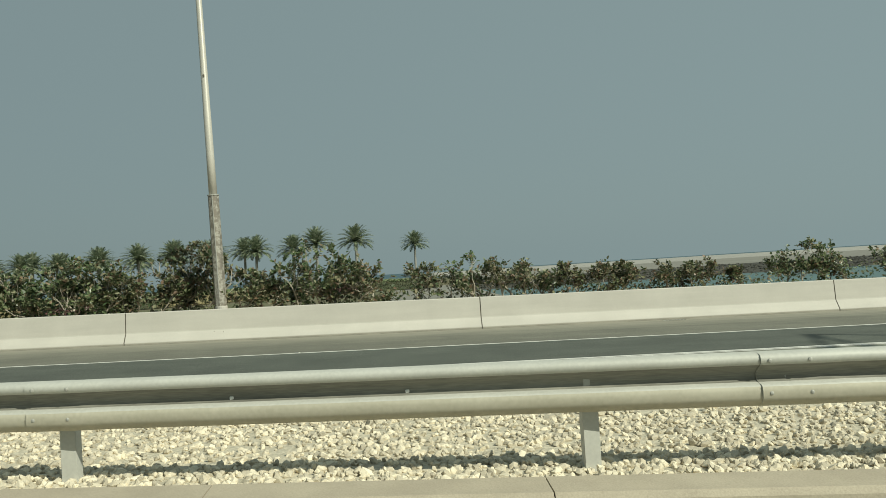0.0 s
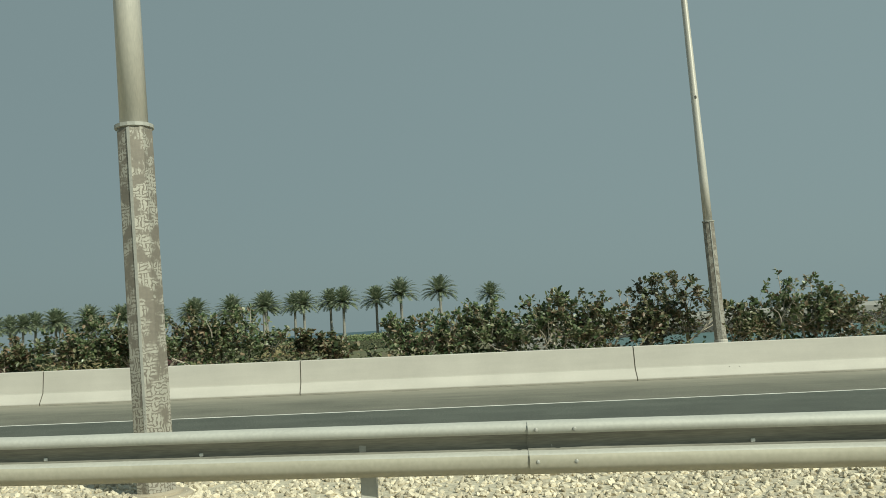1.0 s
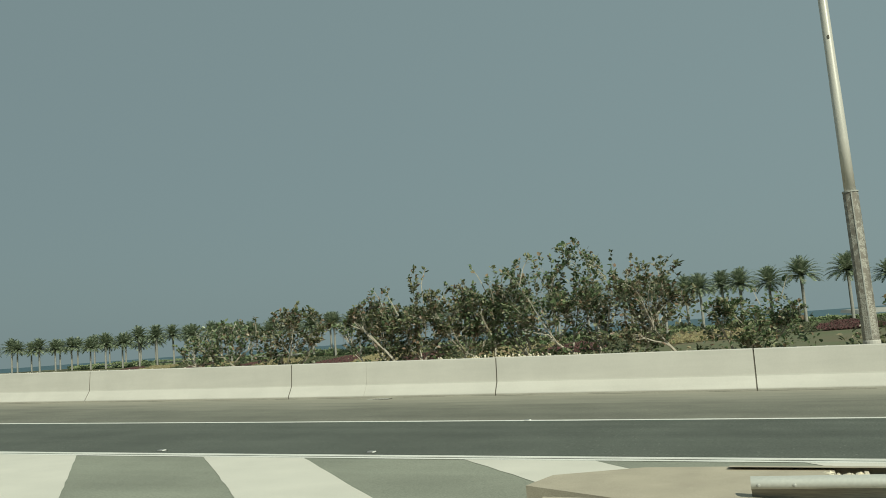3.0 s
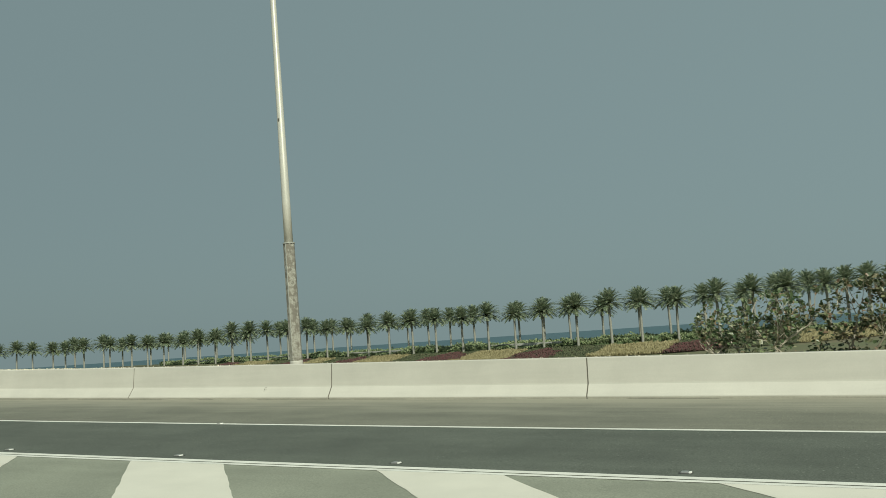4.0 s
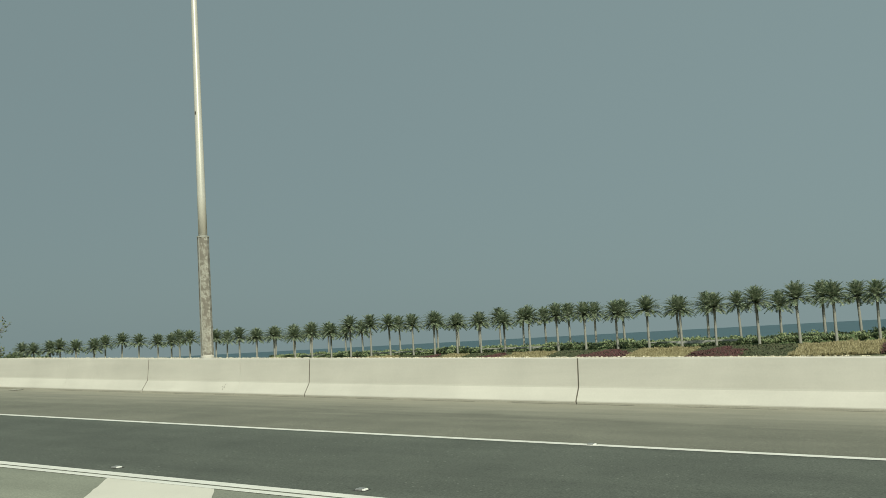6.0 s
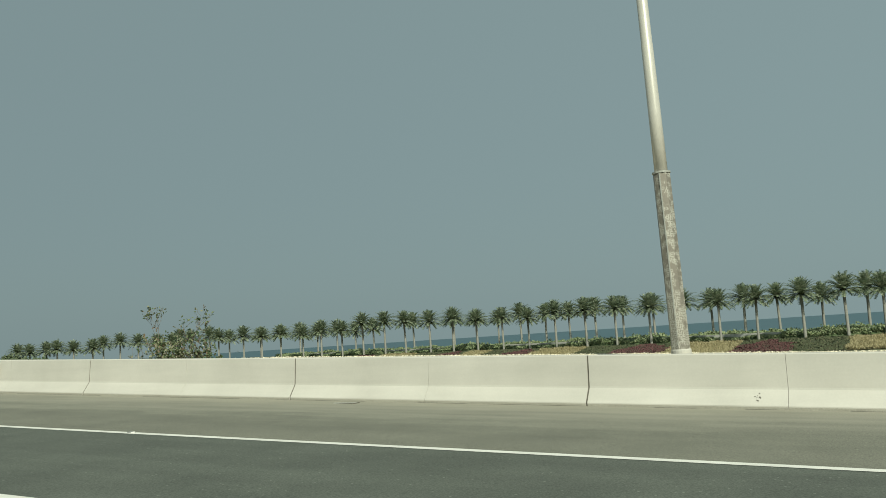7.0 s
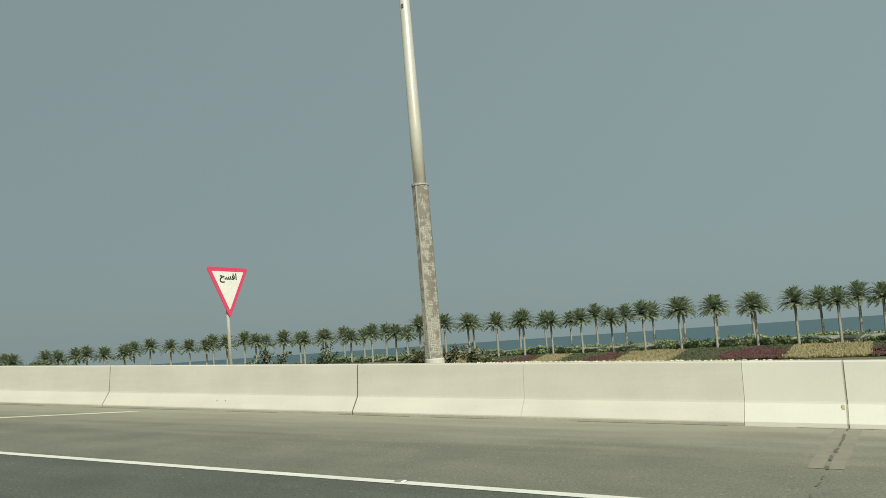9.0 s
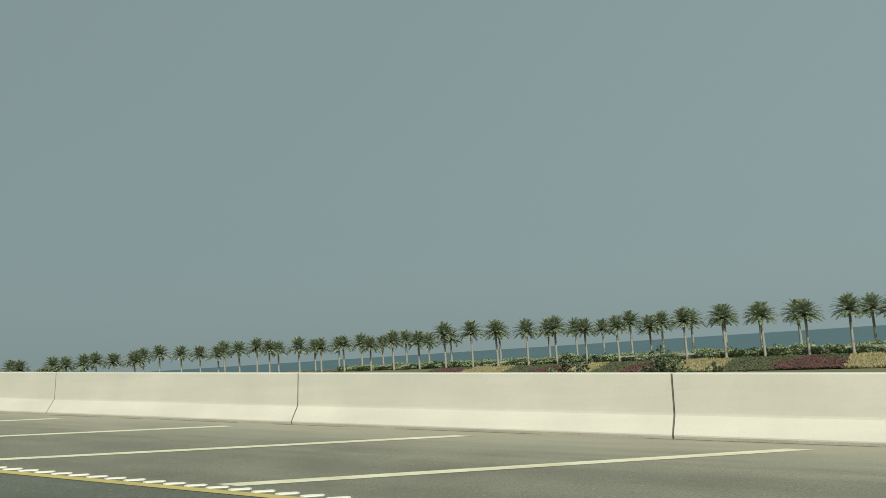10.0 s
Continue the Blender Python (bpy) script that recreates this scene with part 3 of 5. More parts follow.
def build_joint(x, w, parent_label="dark open joint between barrier lengths"):
    """The dirty filler set back in the gap between two lengths."""
    bm = bmesh.new()
    a, b = [], []
    for y, z in PROFILE[1:]:
        yy, zz = y + (0.012 if y < 0.1 else -0.01), z - (0.01 if z > 0.8 else 0)
        a.append(bm.verts.new((x - w, yy, base_z(x) + zz)))
        b.append(bm.verts.new((x + w, yy, base_z(x) + zz)))
    m = len(a)
    for k in range(m):
        bm.faces.new((a[k], a[(k + 1) % m], b[(k + 1) % m], b[k]))
    bm.faces.new(a)
    bm.faces.new(b[::-1])
    bmesh.ops.recalc_face_normals(bm, faces=bm.faces)
    solid("barrier_joint", bm, M_FOOT if x == -103.07 else M_JOINT, parent_label, "joint", "barrier joints", kind="structure")


SCORED = (-35.0, -78.95, -85.34, -91.7, -98.07, -107.6)
for a, b in zip(JOINTS, JOINTS[1:]):
    cuts = [a] + [s for s in SCORED if b < s < a] + [b]
    if a == -94.97:
        cuts = [a, -98.07, -99.82, b]
    if a == -103.07:
        cuts = [a, -104.33, -107.6, b]
    for p, q in zip(cuts, cuts[1:]):
        new_paint = -104.4 < q and p < -99.7
        hair = 0.0115
        build_barrier(q - (hair if q in SCORED or q in (-99.82, -104.33) else 0), p + (hair if p in SCORED or p in (-99.82, -104.33) else 0),
                      M_CONCRETE_NEW if new_paint else M_CONCRETE,
                      "freshly repainted cream concrete barrier length" if new_paint else "cream painted concrete safety barrier length")
    build_joint(b, 0.03)


def build_expansion_joint():
    x = -103.07
    bm = bmesh.new()
    add_ribbon(bm, steps(x - 0.16, x - 0.02, 3), -3.5, -0.26, 0.004)
    add_ribbon(bm, steps(x + 0.02, x + 0.16, 3), -3.5, -0.26, 0.004)
    solid("joint_repair", bm, M_PATCH, "pale repair strips beside the bridge expansion joint", "road patch", kind="structure")
    bm = bmesh.new()
    rng = random.Random(3)
    prev = None
    for y in steps(-0.26, -5.0, 26):
        s = x + rng.uniform(-0.02, 0.02) - (0.02 * (y + 3.5) if y < -3.5 else 0)
        w = rng.uniform(0.008, 0.02) if y > -3.6 else 0.010
        cur = [bm.verts.new((q, y, road_z(q, y) + 0.006)) for q in (s - w, s + w)]
        if prev and rng.random() < (0.8 if y > -3.6 else 0.4):
            bm.faces.new((prev[0], prev[1], cur[1], cur[0]))
        prev = cur
    solid("expansion_joint", bm, M_CRACK, "cracked dark expansion joint across the shoulder", "road joint", kind="structure")
    bm = bmesh.new()
    bmesh.ops.create_circle(bm, cap_ends=True, segments=12, radius=0.026, matrix=pose(x - 0.042, -0.090, base_z(x) + 0.262, 53, 0, 20) @ Matrix.Diagonal((0.9, 1.5, 1, 1)))
    solid("rust_stain", bm, M_STAIN, "yellow-brown stain at the barrier joint", "stain", kind="structure")


build_expansion_joint()


def build_plug(x, up):
    """A dark tie hole with a pale rim in the barrier's lower slope."""
    ob = thing("tie_hole", pose(x, -0.058 - (0.295 - up) * 0.759, base_z(x) + up, 53, 0, 0), "small dark tie hole with a pale rim in the barrier", "hole", "tie holes")
    for name, r, h, mat in (("rim", 0.026, 0.004, M_CONCRETE_NEW), ("plug", 0.013, 0.007, M_JOINT)):
        bm = bmesh.new()
        add_tube(bm, [(0, 0, -0.02), (0, 0, h)], [r, r], 12)
        part(name, bm, mat, ob)


for x, up in ((-113.95, 0.19), (-113.74, 0.19), (6.2, 0.25), (6.45, 0.24)):
    build_plug(x, up)


def build_chips(x, up, width, height, seed):
    """A few dark chips and scuffs in the barrier's lower slope."""
    rng = random.Random(seed)
    bm = bmesh.new()
    for _ in range(9):
        a, u = x + rng.gauss(0, width / 2), up + rng.gauss(0, height / 2)
        r = rng.uniform(0.008, 0.02)
        m = pose(a, -0.058 - (0.295 - u) * 0.759, base_z(a) + u, 53, 0, 0) @ pose(0, 0, 0.003, 0, 0, rng.uniform(0, 180)) @ Matrix.Diagonal((1, rng.uniform(0.3, 0.7), 1, 1))
        bmesh.ops.create_circle(bm, cap_ends=True, segments=7, radius=r, matrix=m)
    solid("chipped_paint", bm, M_JOINT, "dark chips in the barrier's cream paint", "stain", "chipped paint spots", kind="structure")


for x, up, w, h, seed in ((-79.4, 0.17, 0.05, 0.09, 1), (-51.98, 0.24, 0.04, 0.05, 2)):
    build_chips(x, up, w, h, seed)


def build_drain(x, y, length):
    """A slotted gully let into the shoulder."""
    ob = thing("drain_grate", pose(x, y, road_z(x, y)), "dark slotted drain grate in the shoulder", "drain", "shoulder drains")
    bm = bmesh.new()
    add_box(bm, -length / 2, length / 2, -0.13, 0.13, -0.05, 0.004, 0.003)
    part("frame", bm, M_CRACK, ob)
    for k in range(7):
        q = -length / 2 + length * (k + 0.5) / 7
        bm = bmesh.new()
        add_box(bm, q - length / 28, q + length / 28, -0.10, 0.10, 0.003, 0.009, 0.002)
        part("bar", bm, M_STEEL_DULL, ob)


for x in (18.5, -34.4, -86.9, -139.3):
    build_drain(x, -0.66, 0.58)


def build_edge_crack():
    """The broken dark seam between the barrier's footing and the asphalt."""
    rng = random.Random(8)
    bm = bmesh.new()
    x = 42.0
    while x > -150:
        ln = rng.uniform(0.4, 3.2)
        w = rng.uniform(0.006, 0.016)
        add_ribbon(bm, steps(x, x - ln, 3), -0.243 - w, -0.236, 0.003)
        x -= ln + rng.uniform(0.1, 1.6)
    solid("edge_crack", bm, M_CRACK, "broken dark seam at the foot of the barrier", "road joint", kind="structure")


build_edge_crack()


# ---- gravel island with kerb and guard rail ----
RAIL = ((60, -24.2), (30, -20.1), (9.16, -17.25), (-4.56, -15.40), (-8.15, -14.95), (-10.17, -14.78), (-12.1, -14.70), (-13.9, -14.55), (-15.9, -14.20), (-17.85, -13.87), (-19.83, -13.50), (-26.2, -12.2))


def rail_y(x):
    return float(np.interp(-x, [-p[0] for p in RAIL], [p[1] for p in RAIL]))


def island_far_y(x):
    return float(np.interp(-x, (-60, -30, 22, 26.5), (-14.6, -13.4, -11.0, -11.15)))


def island_near_y(x):
    return rail_y(x) - float(np.interp(-x, (4, 12, 21, 26.2), (0.28, 0.6, 0.85, 0.35)))


def gravel_z(x, y):
    return road_z(x, y) + 0.16


def build_island():
    xs = steps(62, -25.6, 58)
    bm = bmesh.new()
    add_ribbon(bm, xs, island_near_y, island_far_y, 0, gravel_z)
    solid("gravel_bed", bm, M_GRAVELBED, "bed of pale limestone gravel between the roads", "ground", kind="structure")
    # kerb stones, one by one
    x = 30.0
    k = 0
    while x > -27.0:
        x2 = x - 1.98
        bm = bmesh.new()
        rows = []
        for q in steps(x - 0.004, x2 + 0.004, 2):
            yn = island_near_y(max(q, -26.2))
            prof = ((yn + 0.0, -0.05), (yn + 0.0, 0.215), (yn - 0.30, 0.20), (yn - 0.335, 0.165), (yn - 0.36, -0.05))
            rows.append([bm.verts.new((q, y, road_z(q, y) + z)) for y, z in prof])
        for r, s in zip(rows, rows[1:]):
            for i in range(5):
                bm.faces.new((r[i], s[i], s[(i + 1) % 5], r[(i + 1) % 5]))
        bm.faces.new(rows[0])
        bm.faces.new(rows[-1][::-1])
        bmesh.ops.recalc_face_normals(bm, faces=bm.faces)
        solid("kerb_stone", bm, M_KERB, "sandy concrete kerb stone edging the gravel", "kerb", "kerb stones")
        x = x2
        k += 1
    # rounded nose and far kerb
    bm = bmesh.new()
    pts = [(-26.9, -11.05), (-27.6, -11.5), (-27.7, -12.0), (-26.95, -12.4)]
    a = [bm.verts.new((x, y, road_z(x, y) + 0.19)) for x, y in pts] + [bm.verts.new((-25.4, y, road_z(-25.4, y) + 0.19)) for y in (-12.6, -10.85)]
    b = [bm.verts.new((v.co.x, v.co.y, v.co.z - 0.24)) for v in a]
    bm.faces.new(a)
    for i in range(6):
        bm.faces.new((a[i], a[(i + 1) % 6], b[(i + 1) % 6], b[i]))
    bmesh.ops.recalc_face_normals(bm, faces=bm.faces)
    solid("kerb_nose", bm, M_KERB, "rounded concrete nose of the traffic island", "kerb", kind="structure")
    bm = bmesh.new()
    rows = []
    for q in steps(60, -26.2, 40):
        y0 = island_far_y(q)
        rows.append([bm.verts.new((q, y, road_z(q, y) + z)) for y, z in ((y0, 0.215), (y0 + 0.14, 0.205), (y0 + 0.16, -0.05))])
    for r, s in zip(rows, rows[1:]):
        for i in (0, 1):
            bm.faces.new((r[i], s[i], s[i + 1], r[i + 1]))
    solid("kerb_far", bm, M_KERB, "concrete kerb on the carriageway side of the gravel", "kerb", kind="structure")


build_island()


def build_gravel():
    """Broken limestone, heaped close along the guard rail."""
    rng = random.Random(11)
    shapes = []
    for k in range(24):
        b = bmesh.new()
        bmesh.ops.create_icosphere(b, subdivisions=1, radius=1)
        chip = [Vector((rng.uniform(-1, 1), rng.uniform(-1, 1), rng.uniform(-1, 1))).normalized() for _ in range(5)]
        cuts = [rng.uniform(0.45, 0.8) for _ in chip]
        vs = []
        for v in b.verts:
            d = v.co.normalized() * (0.85 + 0.35 * rng.random())
            for c, lim in zip(chip, cuts):
                over = d.dot(c) - lim
                if over > 0:
                    d = d - c * over
            vs.append((d.x * 1.1, d.y * 0.85, d.z * 0.7))
        shapes.append((np.array(vs), np.array([[v.index for v in f.verts] for f in b.faces])))
        b.free()
    verts, faces, n = [], [], 0

    def heap(count, x0, x1, near, deep, small, big):
        nonlocal n
        for _ in range(count):
            x = rng.uniform(x0, x1)
            y = island_near_y(x) + near + (deep - near) * rng.random() ** 1.05
            if y > island_far_y(x) - 0.05:
                continue
            v, f = shapes[rng.randrange(24)]
            s = rng.uniform(small, big) * (1.25 if rng.random() < 0.12 else 1)
            e = np.array(Euler((rng.uniform(-0.9, 0.9), rng.uniform(-0.9, 0.9), rng.uniform(0, 6.28))).to_matrix())
            p = v @ e.T * s + (x, y, gravel_z(x, y) + s * rng.uniform(0.05, 0.5))
            verts.append(p)
            faces.append(f + n)
            n += len(v)

    heap(33000, -25.5, 22, 0.03, 2.5, 0.015, 0.036)
    heap(6500, -25.5, 22, 0.03, 0.75, 0.024, 0.042)
    heap(3000, -25.5, 26, 2.2, 4.5, 0.03, 0.05)
    heap(2600, -25.5, -15, 0.05, 1.6, 0.03, 0.05)
    me = bpy.data.meshes.new("gravel")
    me.from_pydata(np.concatenate(verts).tolist(), [], np.concatenate(faces).tolist())
    me.materials.append(M_STONE)
    tagged(new("gravel", me), "loose cream-white broken limestone gravel", "gravel", kind="stuff")


build_gravel()

BEAM = ((0.006, 0.0), (-0.045, -0.006), (-0.070, -0.018), (-0.078, -0.036), (-0.076, -0.056), (-0.062, -0.074), (-0.012, -0.105), (0.012, -0.130), (0.012, -0.165), (-0.010, -0.180), (-0.055, -0.188), (-0.074, -0.200), (-0.080, -0.228), (-0.078, -0.266), (-0.060, -0.295), (0.006, -0.327))
POSTS = (26.5, 23.0, 19.5, 16.0, 12.53, 9.16, 5.70, 2.26, -1.27, -4.56, -8.12, -10.17, -12.19, -13.92, -15.86, -17.83, -19.83, -21.8, -23.8)


def rail_z(x):
    """The beam's top edge, which dips toward the island's nose."""
    over = float(np.interp(-x, (-14, -10.5, -8.5, -5.5, -3.5, 0, 2, 3.75, 6, 8.7, 10, 12.5, 14, 16.7, 18.1, 20, 22.8, 26), (0.872, 0.850, 0.842, 0.843, 0.824, 0.822, 0.815, 0.804, 0.814, 0.834, 0.833, 0.818, 0.803, 0.722, 0.677, 0.612, 0.53, 0.33)))
    return road_z(x, rail_y(x)) + over


def build_guard_rail():
    cuts = (27.3, 22.7, 18.1, 13.51, 8.95, 4.40, -0.25, -4.90, -9.51, -14.09, -18.72, -22.4, -26.0)
    for i, (a, b) in enumerate(zip(cuts, cuts[1:])):
        ob = thing("guard_rail_beam", pose(0, 0, 0), "weathered galvanised W-beam guard rail length bolted to posts", "guard rail", "guard rail beams")
        bm = bmesh.new()
        rows = []
        for x in [a + 0.30] + steps(a, b + 0.5, max(3, int((a - b) / 0.9))) + [b + 0.36, b]:
            y, z = rail_y(x), rail_z(x)
            off = -0.011 if x < b + 0.4 else 0.0
            rows.append([[bm.verts.new((x, y + dy + off + back, z + dz)) for dy, dz in BEAM] for back in (0.0, 0.005)])
        for r, s in zip(rows, rows[1:]):
            for k in range(len(BEAM) - 1):
                f = bm.faces.new((r[0][k], r[0][k + 1], s[0][k + 1], s[0][k]))
                # hollow takes the painted-in shade, lower wave the painted-in warm bounce
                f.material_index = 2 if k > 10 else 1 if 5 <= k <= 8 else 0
                bm.faces.new((r[1][k], s[1][k], s[1][k + 1], r[1][k + 1]))
            for k in (0, len(BEAM) - 1):
                bm.faces.new([bm.verts.new(v.co) for v in (r[0][k], s[0][k], s[1][k], r[1][k])])
        for k in range(len(BEAM) - 1):
            bm.faces.new([bm.verts.new(v.co) for v in (rows[-1][0][k], rows[-1][0][k + 1], rows[-1][1][k + 1], rows[-1][1][k])])
        part("beam", bm, (M_STEEL, M_WEB, M_STEEL_WARM), ob, smooth=True)
        for dx in (0.05, 0.28):
            for dz in (-0.060, -0.252):
                bm = bmesh.new()
                x = b + dx
                bmesh.ops.create_uvsphere(bm, u_segments=8, v_segments=5, radius=0.014, matrix=Matrix.Translation((x, rail_y(x) - 0.088, rail_z(x) + dz + 0.012)) @ Matrix.Diagonal((1, 0.6, 1, 1)))
                part("bolt", bm, M_STEEL_DULL, ob)
    for p, q in zip(POSTS, POSTS[1:]):
        for s in ((1 / 3, 2 / 3) if p - q > 3 else (0.5,)):
            x = p + (q - p) * s
            bm = bmesh.new()
            add_box(bm, x - 0.013, x + 0.013, rail_y(x) + 0.002, rail_y(x) + 0.012, rail_z(x) - 0.166, rail_z(x) - 0.145, 0.003)
            solid("rail_reflector", bm, M_WHITE, "small bright bolt plate in the rail's hollow", "reflector", "rail reflectors")
    for x in POSTS:
        y = rail_y(x) + 0.10
        ob = thing("rail_post", pose(x, y, gravel_z(x, y)), "galvanised steel channel post set in gravel", "post", "guard rail posts")
        bm = bmesh.new()
        h = rail_z(x) - gravel_z(x, y) - 0.04
        for x0, x1, y0, y1 in ((-0.05, 0.05, -0.045, -0.038), (-0.05, -0.044, -0.038, 0.06), (0.044, 0.05, -0.038, 0.06)):
            add_box(bm, x0, x1, y0, y1, -0.25, h, 0.002)
        part("channel", bm, M_STEEL, ob)
        bm = bmesh.new()
        add_box(bm, -0.042, 0.042, -0.088, -0.047, h - 0.24, h - 0.06, 0.004)
        part("spacer", bm, M_STEEL_DULL, ob)


build_guard_rail()


# ---- dry weed at the rail's low end ----
def build_weed(x, y):
    rng = random.Random(77)
    ob = thing("dry_weed", pose(x, y, gravel_z(x, y)), "straw-coloured dry weed tuft growing in the gravel", "weed")
    verts, faces = [], []
    for _ in range(420):
        a, r = rng.uniform(0, math.tau), abs(rng.gauss(0, 0.28))
        d = Vector((math.cos(a) * 0.8, math.sin(a) * 0.8, rng.uniform(0.5, 1.4))).normalized()
        side = d.cross(Vector((0, 0, 1))).normalized() * rng.uniform(0.004, 0.009)
        b = Vector((r * math.cos(a) * 1.6, r * math.sin(a), -0.02))
        ln = rng.uniform(0.12, 0.32)
        n = len(verts)
        verts += [b - side, b + side, b + d * ln + Vector((0, 0, -0.03))]
        faces.append((n, n + 1, n + 2))
    me = bpy.data.meshes.new("blades")
    me.from_pydata([tuple(v) for v in verts], [], faces)
    me.materials.append(M_GOLDBED)
    blades = new("blades", me)
    blades.parent = ob
    tagged(blades, kind="stuff")


build_weed(-22.7, -13.25)

# ---- lamp posts ----
def build_lamp(name, x, y, z, lean, label, sleeve_top=3.28):
    """A tall steel street lamp with a patterned sleeve round its foot and one arm over the road."""
    ob = thing(name, pose(x, y, z, 0, -math.degrees(lean), 0), label, "street lamp", "street lamps along the road")
    bm = bmesh.new()
    add_tube(bm, [(0, 0, 0.16 if y > 0 else -0.3), (0, 0, sleeve_top)], [0.161 if y > 0 else 0.162, 0.150], 8)
    sleeve = part("sleeve", bm, M_SLEEVE, ob, "grey sleeve with a pale flaking fretwork pattern")
    bm = bmesh.new()
    add_box(bm, -0.012, 0.012, -0.158, -0.142, 0.24, sleeve_top - 0.04, 0.002)
    part("seam", bm, M_STEEL_DULL, sleeve)
    bm = bmesh.new()
    add_tube(bm, [(0, 0, sleeve_top + h) for h in (-0.03, -0.025, 0.005, 0.012)], [0.150, 0.160, 0.160, 0.13], 16)
    part("collar", bm, M_STEEL_DULL, ob)
    bm = bmesh.new()
    hs = (sleeve_top - 0.08, 4.4, 5.6, 5.62, 8.2, 8.22, 10.5, 12.6, 12.86, 12.9)
    rs = (0.115, 0.110, 0.104, 0.101, 0.090, 0.087, 0.079, 0.070, 0.069, 0.05)
    add_tube(bm, [(0, 0, h) for h in hs], rs, 18)
    part("shaft", bm, M_POLE, ob, "pale brushed steel shaft", smooth=True)
    # a small dark box stands in for the mark on the shaft
    bm = bmesh.new()
    add_box(bm, -0.022, 0.022, -0.106, -0.09, 6.55, 6.63, 0.004)
    part("clip", bm, M_JOINT, ob, "small dark mark on the shaft")
    for turn in (-16, -3):
        aim = Matrix.Translation((0, 0, 12.80)) @ pose(0, 0, 0, 0, 0, turn)
        bm = bmesh.new()
        rings = []
        for d, w, h, z in ((0.0, 0.050, 0.048, 0.0), (0.6, 0.048, 0.045, 0.07), (1.7, 0.042, 0.038, 0.16), (2.7, 0.036, 0.032, 0.22)):
            rings.append([bm.verts.new((a * w, -d, z + c * h)) for a, c in ((-1, -0.7), (-0.7, -1), (0.7, -1), (1, -0.7), (1, 0.7), (0.7, 1), (-0.7, 1), (-1, 0.7))])
        for r, q in zip(rings, rings[1:]):
            for k in range(8):
                bm.faces.new((r[k], r[(k + 1) % 8], q[(k + 1) % 8], q[k]))
        bm.faces.new(rings[0])
        bm.faces.new(rings[-1][::-1])
        bmesh.ops.recalc_face_normals(bm, faces=bm.faces)
        bmesh.ops.transform(bm, matrix=aim, verts=bm.verts)
        part("arm", bm, M_POLE, ob)
        head = bmesh.new()
        add_box(head, -0.16, 0.16, -3.55, -2.6, 0.16, 0.29, 0.045)
        bmesh.ops.transform(head, matrix=aim, verts=head.verts)
        lum = part("luminaire", head, M_LAMP, ob)
        bm = bmesh.new()
        add_box(bm, -0.10, 0.10, -3.30, -2.80, 0.146, 0.158, 0.004)
        bmesh.ops.transform(bm, matrix=aim, verts=bm.verts)
        part("lens", bm, M_GLASS, lum)
    bm = bmesh.new()
    add_tube(bm, [(0, 0, -0.35), (0, 0, 0.17), (0, 0, 0.19)] if y > 0 else [(0, 0, -0.35), (0, 0, -0.012), (0, 0, 0.0)], [0.172, 0.172, 0.165] if y > 0 else [0.21, 0.21, 0.17], 20)
    part("foot", bm, M_CONCRETE if y > 0 else M_KERB, ob, "pale concrete foot")
    return ob


for x in (64.0, 35.0, 6.27, -23.82, -51.48, -80.68, -109.54, -138.4, -167.3):
    build_lamp("street_lamp", x, 0.62, base_z(x) + 0.72, 0.018, "tall steel street lamp behind the barrier")
for x, y in ((-3.16, -14.32), (30.4, -18.1)):
    ob = build_lamp("median_lamp", x, y, gravel_z(x, y) + 0.05, 0.03, "tall steel street lamp on a round footing in gravel", 3.03)
    bm = bmesh.new()
    add_tube(bm, [(0, 0, -0.3), (0, 0, -0.045), (0, 0, -0.03)], [0.29, 0.29, 0.265], 24)
    part("footing", bm, M_KERB, ob, "round concrete footing")


# ---- signs ----
def lettering(body, size, m, mat, name, parent, bold=0.0, gap=1.0):
    """Words as a thin mesh in the built-in font."""
    cu = bpy.data.curves.new(name, "FONT")
    cu.body, cu.size, cu.align_x, cu.align_y, cu.extrude, cu.resolution_u = body, size, "CENTER", "CENTER", 0.0012, 3
    cu.offset, cu.space_character = bold, gap
    tmp = new(name, cu)
    bpy.context.view_layer.update()
    me = bpy.data.meshes.new_from_object(tmp.evaluated_get(bpy.context.evaluated_depsgraph_get()))
    bpy.data.objects.remove(tmp)
    me.materials.clear()
    me.materials.append(mat)
    ob = new(name, me)
    ob.parent, ob.matrix_local = parent, m
    return ob


def rounded_triangle(side, r, up=True):
    """The outline of a triangle with rounded corners, centred, in x and z."""
    h = side * math.sqrt(3) / 2
    c = [(-side / 2, -h / 3), (side / 2, -h / 3), (0, 2 * h / 3)]
    out = []
    for i in range(3):
        p, a, b = Vector(c[i]), Vector(c[i - 1]), Vector(c[(i + 1) % 3])
        mid = ((a - p).normalized() + (b - p).normalized()).normalized()
        q = p + mid * r * 2
        n1 = Vector((a - p).normalized().orthogonal())
        n2 = Vector((b - p).normalized().orthogonal())
        n1 = n1 if n1.dot(mid) < 0 else -n1
        n2 = n2 if n2.dot(mid) < 0 else -n2
        for k in range(5):
            d = (n1.lerp(n2, k / 4)).normalized()
            out.append(q + d * r)
    return [(v.x, v.y if up else -v.y) for v in out]


def plate(bm, outline, y0, y1):
    f = [bm.verts.new((x, y0, z)) for x, z in outline]
    b = [bm.verts.new((x, y1, z)) for x, z in outline]
    bm.faces.new(f)
    bm.faces.new(b[::-1])
    for i in range(len(f)):
        bm.faces.new((f[i], b[i], b[(i + 1) % len(f)], f[(i + 1) % len(f)]))
    bmesh.ops.recalc_face_normals(bm, faces=bm.faces)


